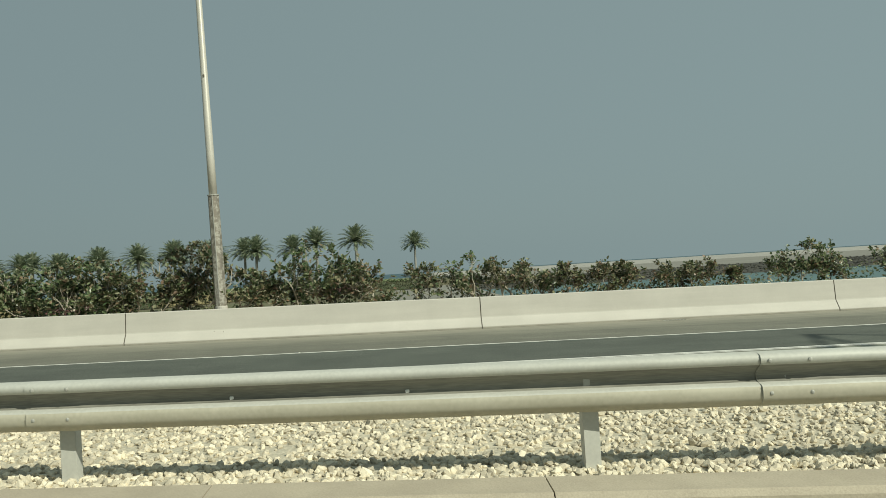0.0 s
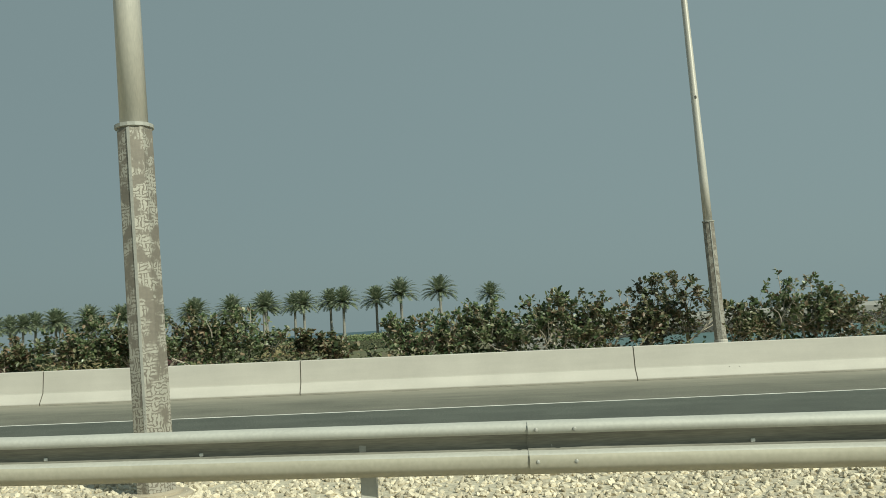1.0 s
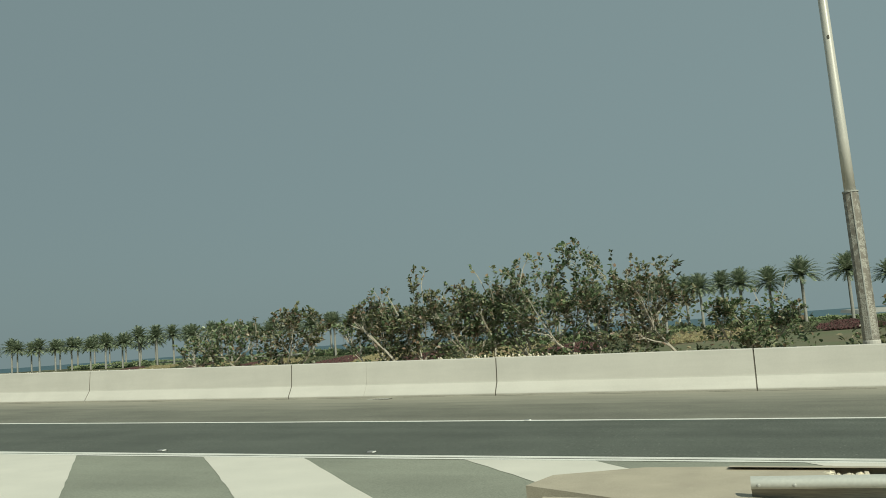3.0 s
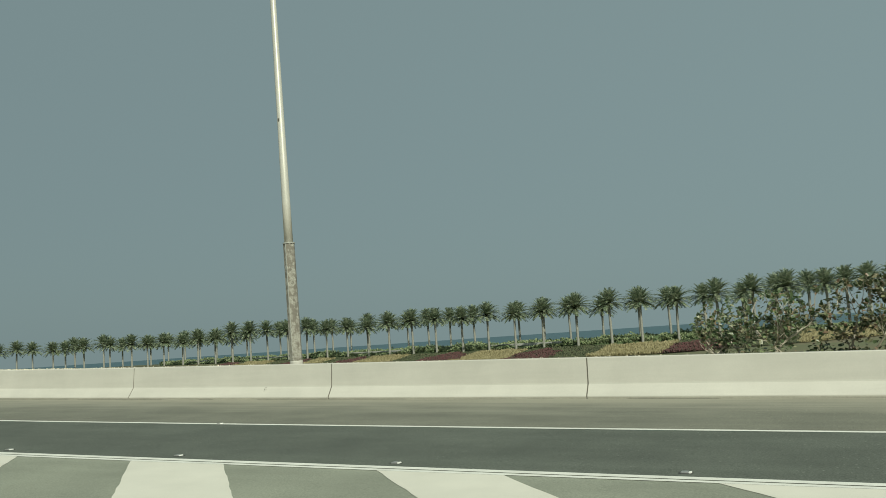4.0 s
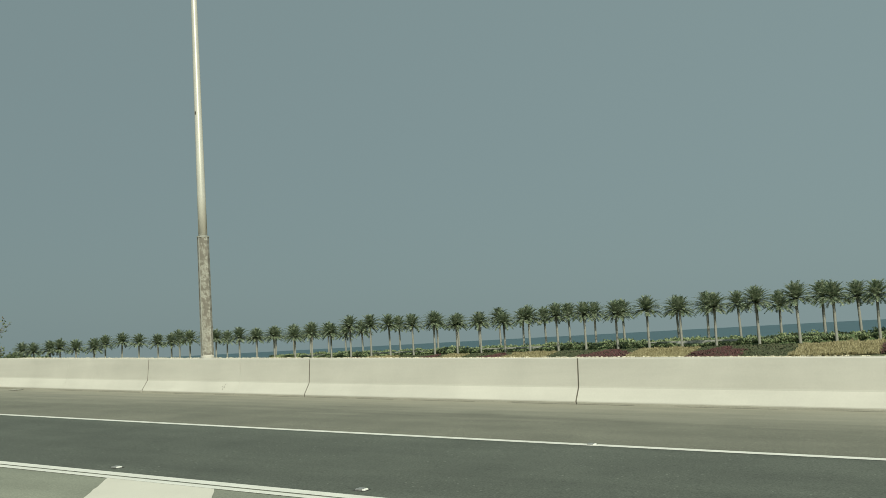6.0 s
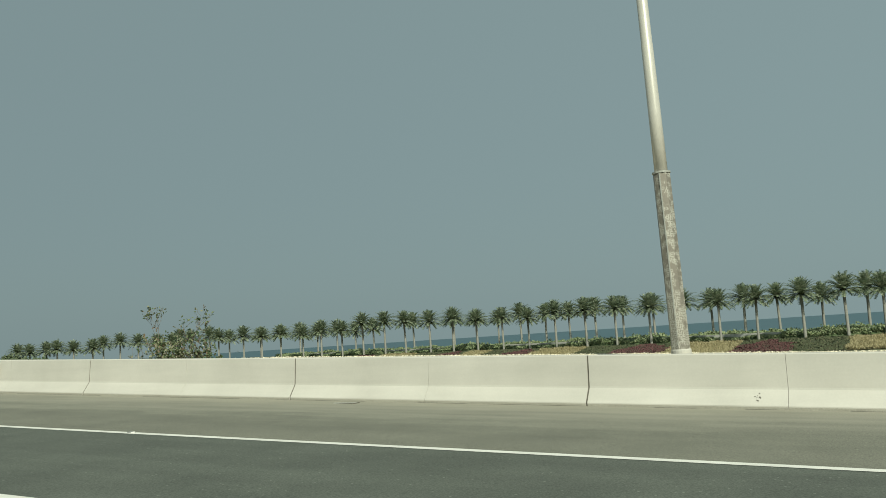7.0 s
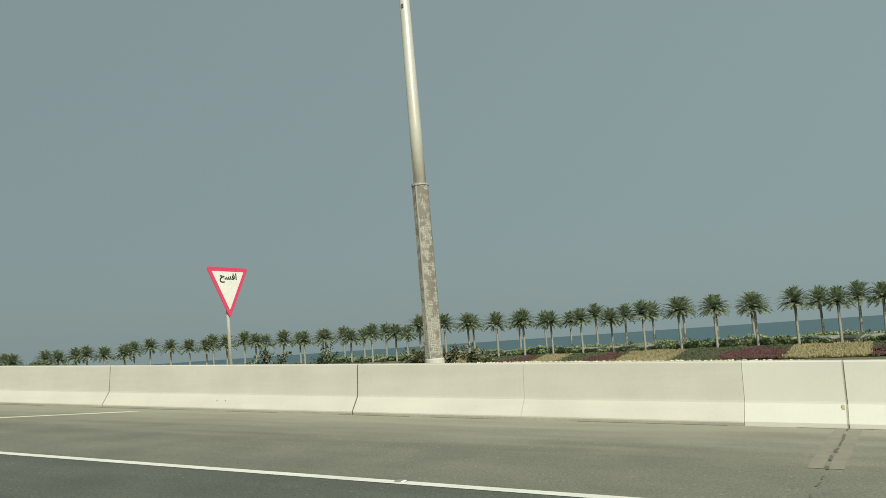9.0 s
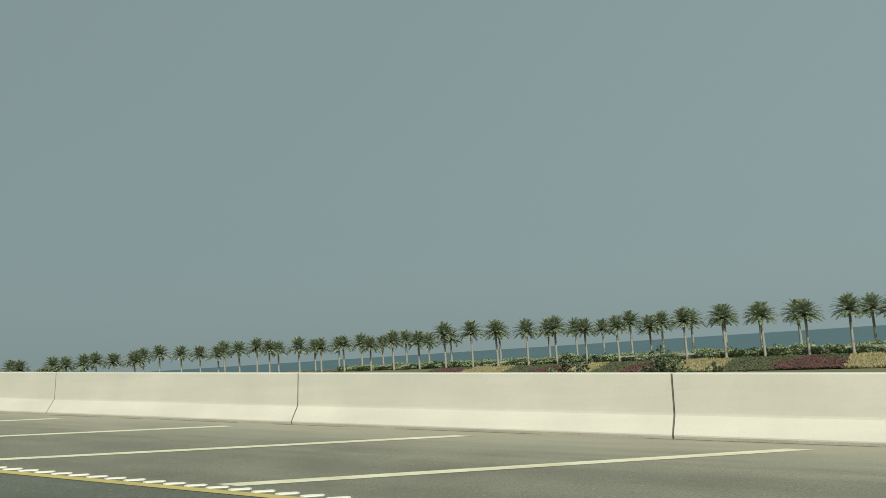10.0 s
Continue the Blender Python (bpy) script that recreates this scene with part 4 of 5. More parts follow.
def build_triangle_sign(name, x, y, z, turn, height, side, lean, up, label, arrow=None, words=None, pole_to=None):
    ob = thing(name, pose(x, y, z, 0, -math.degrees(lean), 0), label, "road sign", "")
    top = height + (side * 0.577 * 0.93 if up else side * 0.25)
    bm = bmesh.new()
    add_tube(bm, [(0, 0.05, -0.3), (0, 0.05, top)], [0.038, 0.038], 12)
    part("pole", bm, M_STEEL_DULL, ob, "round galvanised pole", smooth=True)
    bm = bmesh.new()
    add_tube(bm, [(0, 0.05, top - 0.004), (0, 0.05, top + 0.02)], [0.042, 0.036], 12)
    part("cap", bm, M_STEEL_DULL, ob)
    face = Matrix.Translation((0, 0.05, height)) @ pose(0, 0, 0, 0, 0, turn) @ Matrix.Translation((0, -0.062, 0))
    bm = bmesh.new()
    plate(bm, rounded_triangle(side, 0.035, up), 0.0, 0.012)
    bmesh.ops.transform(bm, matrix=face, verts=bm.verts)
    panel = part("panel", bm, M_RED, ob, "red triangular panel")
    bm = bmesh.new()
    k = 0.71 if up else 0.755
    plate(bm, rounded_triangle(side * k, 0.012, up), -0.004, 0.001)
    bmesh.ops.transform(bm, matrix=face, verts=bm.verts)
    part("white_field", bm, M_WHITE, panel, "white inner field")
    for dz in (-0.14, 0.16):
        bm = bmesh.new()
        add_box(bm, -0.05, 0.05, 0.012, 0.07, dz - 0.02, dz + 0.02, 0.003)
        bmesh.ops.transform(bm, matrix=face, verts=bm.verts)
        part("clamp", bm, M_STEEL_DULL, ob)
    if arrow:
        bm = bmesh.new()
        for poly in arrow:
            plate(bm, [(px * side, pz * side) for px, pz in poly], -0.008, -0.003)
        bmesh.ops.transform(bm, matrix=face, verts=bm.verts)
        part("symbol", bm, M_BLACK, panel, "black merging symbol")
    if words:
        lettering(words, side * 0.145, face @ pose(0, -0.008, side * 0.13, 90, 0, 0) @ Matrix.Diagonal((1.3, 1, 1, 1)), M_BLACK, "lettering", panel, 0.004)
    return ob


STRAIGHT = [(-0.068, -0.19), (0.062, -0.19), (0.062, 0.20), (0.0, 0.29), (-0.068, 0.20)]
MERGE_RIGHT = [STRAIGHT, [(0.04, -0.02), (0.155, -0.15), (0.155, -0.06), (0.04, 0.085)]]
MERGE_BOLD = [[(0.011, 0.17), (0.107, 0.165), (0.107, 0.067), (0.042, 0.003), (0.062, -0.167), (0.011, -0.165), (0.0, -0.048), (-0.127, -0.16), (-0.225, -0.071)]]
x = -10.15
build_triangle_sign("merge_sign", x, -13.75, gravel_z(x, -13.75) + 0.05, 78.5, 2.465, 1.11, 0.09, True, "red and white triangular merging-traffic sign on a steel pole in gravel", arrow=MERGE_RIGHT)
x = -20.91
build_triangle_sign("merge_sign", x, -13.05, gravel_z(x, -13.05) + 0.05, 98.5, 2.29, 1.05, 0.035, True, "red and white triangular sign with a bold merge symbol in gravel", arrow=MERGE_BOLD)
x = -21.8
build_triangle_sign("merge_sign", x, 0.5, base_z(x) + 0.76, 87, 1.51, 1.06, 0.012, True, "small red and white merging sign behind the barrier", arrow=MERGE_BOLD)
x = -114.2
build_triangle_sign("give_way_sign", x, 0.48, base_z(x) + 0.76, 90, 1.68, 1.19, 0.02, False, "red-bordered white inverted give-way sign with Arabic lettering", words="\ufea2\ufeb4\ufed3\ufe8d")


def build_no_stopping():
    x0, x1 = -99.45, -98.52
    xc, w, h = (x0 + x1) / 2, 0.965, 0.385
    ob = thing("no_stopping_sign", pose(xc, -0.135, base_z(xc) + 0.60, -5, -0.5, 0), "white no-stopping sign with black border fixed to the barrier", "road sign")

    def rounded(a, b, r):
        out = []
        for sx, sz, t in ((1, 1, 0), (-1, 1, 90), (-1, -1, 180), (1, -1, 270)):
            for k in range(5):
                q = radians(t + k * 22.5)
                out.append((sx * (a / 2 - r) + r * math.cos(q), sz * (b / 2 - r) + r * math.sin(q)))
        return out

    bm = bmesh.new()
    plate(bm, rounded(w, h, 0.04), 0.0, 0.01)
    panel = part("panel", bm, M_WHITE, ob, "white rounded panel")
    bm = bmesh.new()
    plate(bm, rounded(w - 0.022, h - 0.022, 0.035), -0.004, 0.001)
    part("border", bm, M_BLACK, panel, "black border")
    bm = bmesh.new()
    plate(bm, rounded(w - 0.074, h - 0.074, 0.022), -0.008, -0.003)
    part("white_field", bm, M_WHITE, panel)
    lettering("\ufed1\ufeee\ufed7\ufeee\ufedf\ufe8d \ufec9\ufeee\ufee8\ufee4\ufee3", 0.131, pose(0, -0.010, 0.070, 90, 0, 0), M_BLACK, "arabic_lettering", panel)
    lettering("No stopping", 0.100, pose(-0.02, -0.010, -0.082, 90, 0, 0), M_BLACK, "english_lettering", panel, 0.0008, 1.12)
    bm = bmesh.new()
    bmesh.ops.create_circle(bm, cap_ends=True, segments=10, radius=0.022, matrix=pose(0.375, -0.0095, -0.06, 90, 0, 0) @ Matrix.Diagonal((0.6, 1.2, 1, 1)))
    part("scuff", bm, M_STEEL_DULL, panel, "small grey scuff")
    for sx in (-0.32, 0.32):
        bm = bmesh.new()
        add_box(bm, sx - 0.02, sx + 0.02, 0.01, 0.12, -0.12, 0.12, 0.003)
        part("bracket", bm, M_STEEL_DULL, ob)


build_no_stopping()


# ---- bushes on the planting strip ----
def add_leaf(verts, faces, p, d, up, length, width):
    """One oval leaf, folded along its rib."""
    side = d.cross(up)
    if side.length < 1e-4:
        side = d.orthogonal()
    side.normalize()
    nrm = side.cross(d)
    n = len(verts)
    a, b, lift, droop = p + d * length * 0.28, p + d * length * 0.68, nrm * length * 0.08, nrm * length * -0.08
    out = side * width * 0.48
    verts += [p, a + out + lift, b + out * 0.9 + lift + droop * 0.5, p + d * length + droop, b - out * 0.9 + lift + droop * 0.5, a - out + lift]
    faces += [(n, n + 1, n + 2, n + 3), (n, n + 3, n + 4, n + 5)]


def add_blade(verts, faces, p, d, up, length, width):
    """One plain pointed blade or far-off leaf."""
    side = d.cross(up)
    side = side.normalized() if side.length > 1e-4 else d.orthogonal().normalized()
    n = len(verts)
    verts += [p, p + d * length * 0.45 + side * width * 0.5, p + d * length, p + d * length * 0.45 - side * width * 0.5]
    faces.append((n, n + 1, n + 2, n + 3))


def from_lists(name, verts, faces, mat, parent, label="", smooth=False):
    me = bpy.data.meshes.new(name)
    me.from_pydata([tuple(v) for v in verts], [], faces)
    me.materials.append(mat)
    if smooth:
        me.polygons.foreach_set("use_smooth", [True] * len(me.polygons))
    ob = new(name, me)
    ob.parent = parent
    return tagged(ob, label)


def build_bush(x, y, z, width, height, leaves, seed, dry, label, open_top=0.3, leaf=0.135):
    """A woody shrub: crooked limbs that fan out and fork into shoots, leaves set along the shoots, and a thinner tangle inside."""
    rng = random.Random(seed)
    ob = thing("bush", pose(x, y, z), label, "bush", "roadside bushes")
    shoots = []

    def roof(px):
        """How high the shrub stands at px from its middle."""
        w = Vector((x + px, seed * 0.37, 0))
        u = min(1.0, abs(px) / (width * 0.66))
        return height * (1 - 0.42 * u ** 2.5) * (0.98 + 0.26 * noise.noise(w * 1.9) + 0.14 * noise.noise(w * 4.3))

    def grow(bm, p, d, length, r, level):
        n = 5 if level < 2 else 3
        pts, rad, q = [p], [r], p
        for i in range(n):
            lift = 0.10 if level else 0.02
            d = (d + Vector((rng.gauss(0, 0.17), rng.gauss(0, 0.15), rng.gauss(lift, 0.13)))).normalized()
            q = q + d * length / n
            if q.z > roof(q.x) * 1.06 or q.z < 0.02 or abs(q.y) > 0.95:
                break
            pts.append(q)
            rad.append(max(0.0045, r * (1 - 0.55 * (i + 1) / n)))
        if len(pts) < 2:
            return
        add_tube(bm, pts, rad, 5 if level < 2 else 3, caps=False)
        if level >= 2:
            shoots.append(pts)
        if level < 3:
            for k in range((4, 4, 3)[level]):
                i = rng.randrange(1, len(pts))
                turn = 0.95 if level < 2 else 0.8
                e = (d + Vector((rng.gauss(0, turn), rng.gauss(0, turn * 0.75), rng.gauss(0.18, 0.45)))).normalized()
                grow(bm, pts[i], e, length * rng.uniform(0.5, 0.8), rad[i] * 0.68, level + 1)

    stems = max(4, int(width * (2.3 if open_top < 0.8 else 1.9)))
    for s in range(stems):
        px = (s + rng.uniform(0.2, 0.8)) / stems - 0.5
        d = Vector((px * 0.9 + rng.gauss(0, 0.55), rng.gauss(-0.05, 0.35), rng.uniform(0.55, 1.0))).normalized()
        bm = bmesh.new()
        grow(bm, Vector((px * width * 0.8, rng.gauss(0, 0.22), -0.06)), d, height * rng.uniform(0.48, 0.70), rng.uniform(0.024, 0.044) * (1.0 if open_top < 0.8 else 0.6), 0)
        part("stem", bm, M_BARK if open_top < 0.8 else M_TWIG, ob, "crooked pale grey-brown branching stem" if open_top < 0.8 else "thin dark bare twigs")
    verts, faces = [], []

    def leafy(p, s, way=None):
        d = Vector((rng.uniform(-1, 1), rng.uniform(-1, 0.8), rng.uniform(-0.7, 0.8))).normalized()
        if way is not None:
            d = (d + way * 0.7).normalized()
        add_leaf(verts, faces, p, d, Vector((rng.uniform(-0.8, 0.8), rng.uniform(-1.0, 0.5), 1)), s, s * rng.uniform(0.5, 0.78))

    # leaves along the shoots, closer toward their tips
    per = max(5, min(14, int(leaves * 2.0 / max(1, len(shoots))))) if open_top < 0.8 else 3
    # a few long leaders stand clear of the rest
    for _k in range(int(width * 1.6) if height > 1.3 and open_top < 0.8 and not dry == 2 else 0):
        px = rng.uniform(-0.5, 0.5) * width
        p = Vector((px, rng.gauss(0, 0.2), roof(px) * 0.66))
        d = Vector((rng.gauss(0.1, 0.4), rng.gauss(0, 0.2), 1)).normalized()
        pts = [p]
        for _i in range(4):
            d = (d + Vector((rng.gauss(0, 0.15), rng.gauss(0, 0.1), 0))).normalized()
            pts.append(pts[-1] + d * roof(px) * rng.uniform(0.06, 0.105))
        bm = bmesh.new()
        add_tube(bm, pts, [0.016, 0.014, 0.012, 0.010, 0.007], 4, caps=False)
        part("shoot", bm, M_BARK, ob)
        shoots.append(pts[2:])
    for pts in shoots:
        low = pts[-1].z < 0.4 * height
        for _k in range(per * 3 // 4 if low and open_top > 0.5 else per):
            f = rng.random() ** 0.36 * (len(pts) - 1)
            i = min(int(f), len(pts) - 2)
            p = pts[i].lerp(pts[i + 1], f - i) + Vector((rng.gauss(0, 0.022), rng.gauss(0, 0.022), rng.gauss(0, 0.022)))
            leafy(p, leaf * rng.uniform(0.6, 1.1), (pts[i + 1] - pts[i]).normalized())
    # the tangle inside, in clumps with gaps between
    body = 0.80 - 0.42 * max(0.0, open_top)
    for _k in range(int(leaves * (1.75 - 0.75 * max(0.0, open_top)))):
        px = rng.gauss(0, width * 0.30)
        if abs(px) > width * 0.62:
            continue
        p = Vector((px, rng.gauss(0.0, 0.38), rng.random() ** 1.25 * roof(px) * body))
        w = p + Vector((x, y, 0))
        if noise.noise(w * 2.4) + 0.6 * noise.noise(w * 6.5) < -0.02:
            continue
        leafy(p, leaf * rng.uniform(0.55, 1.1))
    tagged(from_lists("foliage", verts, faces, M_THICKET if dry == 2 else M_LEAF_DRY if dry else M_LEAF, ob, "oval green and browned leaves"), kind="stuff")
    return ob


# x, width, height over the planting strip, leaves, dry
BUSHES = (
    (26.2, 2.6, 1.05, 560, 0), (23.7, 2.6, 1.2, 560, 0), (21.4, 1.8, 0.72, 620, 1), (19.9, 2.0, 0.86, 760, 1), (18.2, 1.9, 0.92, 760, 1), (16.7, 1.6, 0.98, 640, 1), (15.4, 0.9, 1.12, 300, 0),
    (14.4, 1.0, 1.18, 340, 1), (13.2, 1.1, 1.38, 460, 0), (11.9, 0.9, 1.18, 300, 1), (11.0, 1.3, 0.95, 420, 1), (9.8, 1.1, 1.5, 560, 1), (8.6, 1.5, 1.8, 900, 0), (7.1, 0.7, 1.15, 300, 1),
    (5.2, 1.2, 2.0, 700, 1), (3.8, 1.8, 1.72, 1000, 1), (2.0, 2.0, 1.52, 1000, 0), (0.2, 1.8, 1.42, 860, 0), (-1.4, 1.4, 1.42, 720, 0),
    (-3.7, 1.1, 0.82, 320, 1), (-5.1, 1.3, 0.95, 420, 1), (-6.6, 1.8, 1.5, 860, 0), (-8.5, 2.0, 1.5, 1050, 1), (-10.5, 1.8, 1.55, 980, 0),
    (-12.2, 1.1, 1.05, 420, 1), (-13.9, 1.7, 0.98, 560, 0), (-15.8, 1.5, 1.45, 760, 0), (-17.4, 1.5, 2.0, 900, 0), (-19.2, 2.2, 2.4, 1350, 0),
    (-21.2, 1.4, 2.2, 860, 0), (-23.4, 1.2, 0.65, 260, 1), (-25.9, 1.4, 1.7, 620, 0), (-28.5, 1.9, 2.3, 900, 1), (-30.4, 1.9, 2.9, 1050, 0), (-32.1, 1.7, 2.55, 950, 0),
    (-34.0, 2.2, 2.15, 1150, 1), (-35.5, 0.9, 1.85, 520, 0), (-38.4, 1.5, 1.6, 480, 1), (-40.3, 1.5, 1.4, 480, 0),
)
for i, (x, w, h, n, dry) in enumerate(BUSHES):
    y = 2.45 if x == -21.2 else 1.75 + 0.35 * math.sin(i * 2.3)
    build_bush(x, y, base_z(x) + 0.665, w + 0.5, h * 1.02, int(n * (0.7 if x > 11 else 0.95 if x > 7 else 1.2 if x > -24 else 1.4)), 100 + i, dry,
               "straggly bush with browning oval leaves on the planting strip" if dry else "dense green broad-leaved bush on the planting strip",
               open_top=0.25 if x > 7 else 0.12 if h < 2 else 0.42, leaf=0.12 if x > 11 or x < -24 else 0.145)
for x, y, top, w, n, dry, seed, bare, words in (
        (-96.45, 4.2, 3.45, 2.3, 190, 0, 401, 0.85, "thin half-bare bush with dark twigs above the barrier"),
        (-95.9, 3.8, 2.60, 2.1, 620, 0, 402, 0.3, "low dry bush above the barrier"),
        (-111.9, 4.9, 2.92, 3.0, 900, 1, 403, 0.2, "low spreading olive-green bush above the barrier"),
        (-122.8, 12.0, 3.15, 1.5, 1800, 2, 405, -0.6, "round green bush on the embankment"),
        (-120.1, 11.6, 3.22, 1.5, 1900, 2, 406, -0.6, "round green bush on the embankment")):
    z = land_z(x, y) - 0.03
    build_bush(x, y, z, w, top - z, n, seed, dry, words, open_top=bare, leaf=0.10)


# ---- palms ----
def palm_crown(bm, rng, fronds, length):
    """Arching fronds, each a rib with narrow leaflets that stand in a shallow V."""
    for i in range(fronds):
        f = i / fronds
        az = i * 2.399 + rng.uniform(-0.25, 0.25)
        rise = 1.46 - 1.72 * f + rng.uniform(-0.12, 0.12)
        ln = length * rng.uniform(0.88, 1.06) * (0.86 + 0.14 * min(1.0, 3 * f))
        d = Vector((math.cos(az) * math.cos(rise), math.sin(az) * math.cos(rise), math.sin(rise)))
        p = Vector((0, 0, 0))
        n = 17
        rib, ways = [p], []
        for k in range(n):
            d = (d + Vector((0, 0, -0.012 - 0.0066 * k * (1 - 0.4 * f)))).normalized()
            p = p + d * ln / n
            rib.append(p)
            ways.append(d)
        for k in range(n):
            d = ways[k]
            side = d.cross(Vector((0, 0, 1))).normalized()
            up = side.cross(d)
            w = 0.70 * math.sin(math.pi * (0.12 + 0.78 * (k + 0.5) / n)) + 0.05
            a, b = rib[k], rib[k + 1]
            for sgn in (-1, 1):
                out = side * sgn * w * rng.uniform(0.8, 1.15) + d * w * 0.85 + up * w * 0.30 - Vector((0, 0, 0.10 * rng.random()))
                bm.faces.new([bm.verts.new(v) for v in (a, b, (a + b) / 2 + out)])
            if k < 5:
                bm.faces.new([bm.verts.new(v) for v in (a - side * 0.06, a + side * 0.06, b + side * 0.05, b - side * 0.05)])


def build_palm(seed, height):
    rng = random.Random(seed)
    ob = thing("palm_tree", pose(0, 0, 0), "date palm with a tall bare trunk and full green crown", "palm tree", "palms along the promenade")
    bm = bmesh.new()
    hs = steps(-0.6, height - 0.2, 9)
    sway = rng.uniform(-0.25, 0.25)
    pts = [(sway * (h / height) ** 2, 0, h) for h in hs]
    rad = [0.34 - 0.06 * i / 9 + (0.05 if i == 0 else 0) + (0.10 if i == 9 else 0.03 if i == 8 else 0) for i in range(10)]
    add_tube(bm, pts, rad, 9)
    part("trunk", bm, M_TRUNK, ob, "ringed grey-brown trunk", smooth=True)
    bm = bmesh.new()
    palm_crown(bm, rng, 84, 4.35)
    bmesh.ops.transform(bm, matrix=Matrix.Translation((sway, 0, height - 0.25)), verts=bm.verts)
    part("crown", bm, M_PALM, ob, "arching feathered fronds")
    return ob


# x along the promenade; front row, then back row
FRONT = (-494, -462.5, -434, -418.5, -396, -366, -346.4, -327.6, -307.4, -291.3, -274.6, -259.0, -244.8, -233.2, -220.1, -208.8, -197.6, -186.5, -175.8, -165.5, -154.7, -145.0, -134.8, -125.4, -116.3, -107.4, -97.2, -88.7, -81.5, -73.2,
         -64.5, -57, -49.5, -41.0, -31.5, -15.5, -3.6)
BACK = (-497.8, -463.6, -444.3, -420, -404.6, -369.5, -348, -329.0, -313.0, -295.8, -280.7, -266.8, -240.4, -218.4, -207.3, -197.0, -187.0, -176.5, -167.0, -157.3, -147.8, -138.0, -121.2, -112.8, -104.3, -94.4, -85, -77.5, -69, -60.5, -53, -45.5, -36.5, -24)
FAR = (-476, -494, -509, -521, -533, -548, -562, -578)
models = [build_palm(s, h) for s, h in ((1, 9.7), (2, 10.0), (3, 9.4), (4, 9.8), (5, 8.2), (6, 8.6), (7, 7.9))]
used = set()
rng = random.Random(5)
spots = [(x, palm_y(x)) for x in FRONT] + [(x, palm_y(x) + 15) for x in BACK] + [(x, 300.0 + rng.uniform(-6, 6)) for x in FAR] + [(15.0, 305.0)]
for i, (x, y) in enumerate(spots):
    k = i % 4 if x > -262 else 4 + i % 3
    m = Matrix.Translation((x, y, land_z(x, y) - 0.1)) @ pose(0, 0, 0, 0, 0, rng.uniform(0, 360)) @ Matrix.Diagonal((1, 1, 1, 1))
    sc = rng.uniform(0.94, 1.06) * float(np.interp(x, (-450, -300, -200, -80, -55, -35, -15), (1.58, 1.30, 1.04, 1.0, 1.08, 1.2, 1.36)))
    if k not in used:
        used.add(k)
        ob = models[k]
        ob.matrix_world = m
    else:
        ob = copy_thing(models[k], m)
    ob.scale = (sc, sc, sc)


# ---- the planted garden ----
def bed(name, x0, x1, near, far, mat, n, size, tall, seed, label, category, group, spiky=False, mask=False):
    """A planted bed that follows the palms' line: undergrowth and many leafy tufts."""
    rng = random.Random(seed)
    cx = (x0 + x1) / 2
    cy = palm_y(cx) + (near + far) / 2
    cz = land_z(cx, cy)
    ob = thing(name, pose(cx, cy, cz), label, category, group)
    verts, faces = [], []
    for _ in range(n):
        x = rng.uniform(x0, x1) + rng.gauss(0, 0.2)
        f = rng.random()
        y = palm_y(x) + near + (far - near) * f
        if mask and min(x - x0, x1 - x, 9) * 0.22 + noise.noise(Vector((x * 0.22, y * 0.4, 3.1))) * 0.9 - max(0.0, f - 0.55) * 3.2 < 0.05:
            continue
        h = tall * rng.uniform(0.6, 1.1) * (0.85 + 0.5 * noise.noise(Vector((x * 0.3, y * 0.3, seed))))
        b = Vector((x - cx, y - cy, land_z(x, y) - cz))
        for k in range(6 if spiky else 5):
            a = rng.uniform(0, math.tau)
            if spiky:
                d = Vector((math.cos(a) * 0.5, math.sin(a) * 0.5, 1.2)).normalized()
                add_blade(verts, faces, b + Vector((rng.gauss(0, 0.08), rng.gauss(0, 0.08), 0.1)), d, Vector((0.3, -0.5, 1)), h * rng.uniform(1.1, 1.9), 0.17)
                continue
            d = Vector((math.cos(a) * 0.7, math.sin(a) * 0.7, rng.uniform(0.4, 1.3))).normalized()
            add_blade(verts, faces, b + Vector((rng.gauss(0, 0.15), rng.gauss(0, 0.15), h * rng.uniform(0.25, 0.8))), d, Vector((0.3, -0.5, 1)), size * rng.uniform(0.7, 1.3), size * 0.7)
    tagged(from_lists("foliage", verts, faces, mat, ob), kind="stuff")
    if mask:
        return ob
    bm = bmesh.new()
    nx, ny = max(3, int((x1 - x0) / 2)), 6
    g = []
    for i in range(nx + 1):
        row = []
        for j in range(ny + 1):
            x = x0 + (x1 - x0) * i / nx
            y = palm_y(x) + near + (far - near) * j / ny
            inner = min(i, nx - i, j, ny - j) > 0
            row.append(bm.verts.new((x - cx, y - cy, land_z(x, y) - cz + (tall * rng.uniform(0.45, 0.7) if inner else 0.12))))
        g.append(row)
    for i in range(nx):
        for j in range(ny):
            bm.faces.new((g[i][j], g[i + 1][j], g[i + 1][j + 1], g[i][j + 1]))
    part("undergrowth", bm, mat, ob, smooth=True)
    return ob


# x where each bed begins, and what grows in it, from the far end on
BEDS = ((-260, "red"), (-240, "gold"), (-222, "dark"), (-210, "red"), (-197, "gold"), (-188, "dark"), (-178, "red"), (-167.6, "gold"), (-152.1, "dark"), (-140.6, "red"), (-125.8, "gold"), (-110.0, "red"), (-97.8, "dark"),
        (-87.9, "gold"), (-72.3, "red"), (-60.0, "dark"), (-47.0, "gold"), (-31.0, "dark"), (-14.0, "red"), (2.0, "dark"), (20.0, ""))


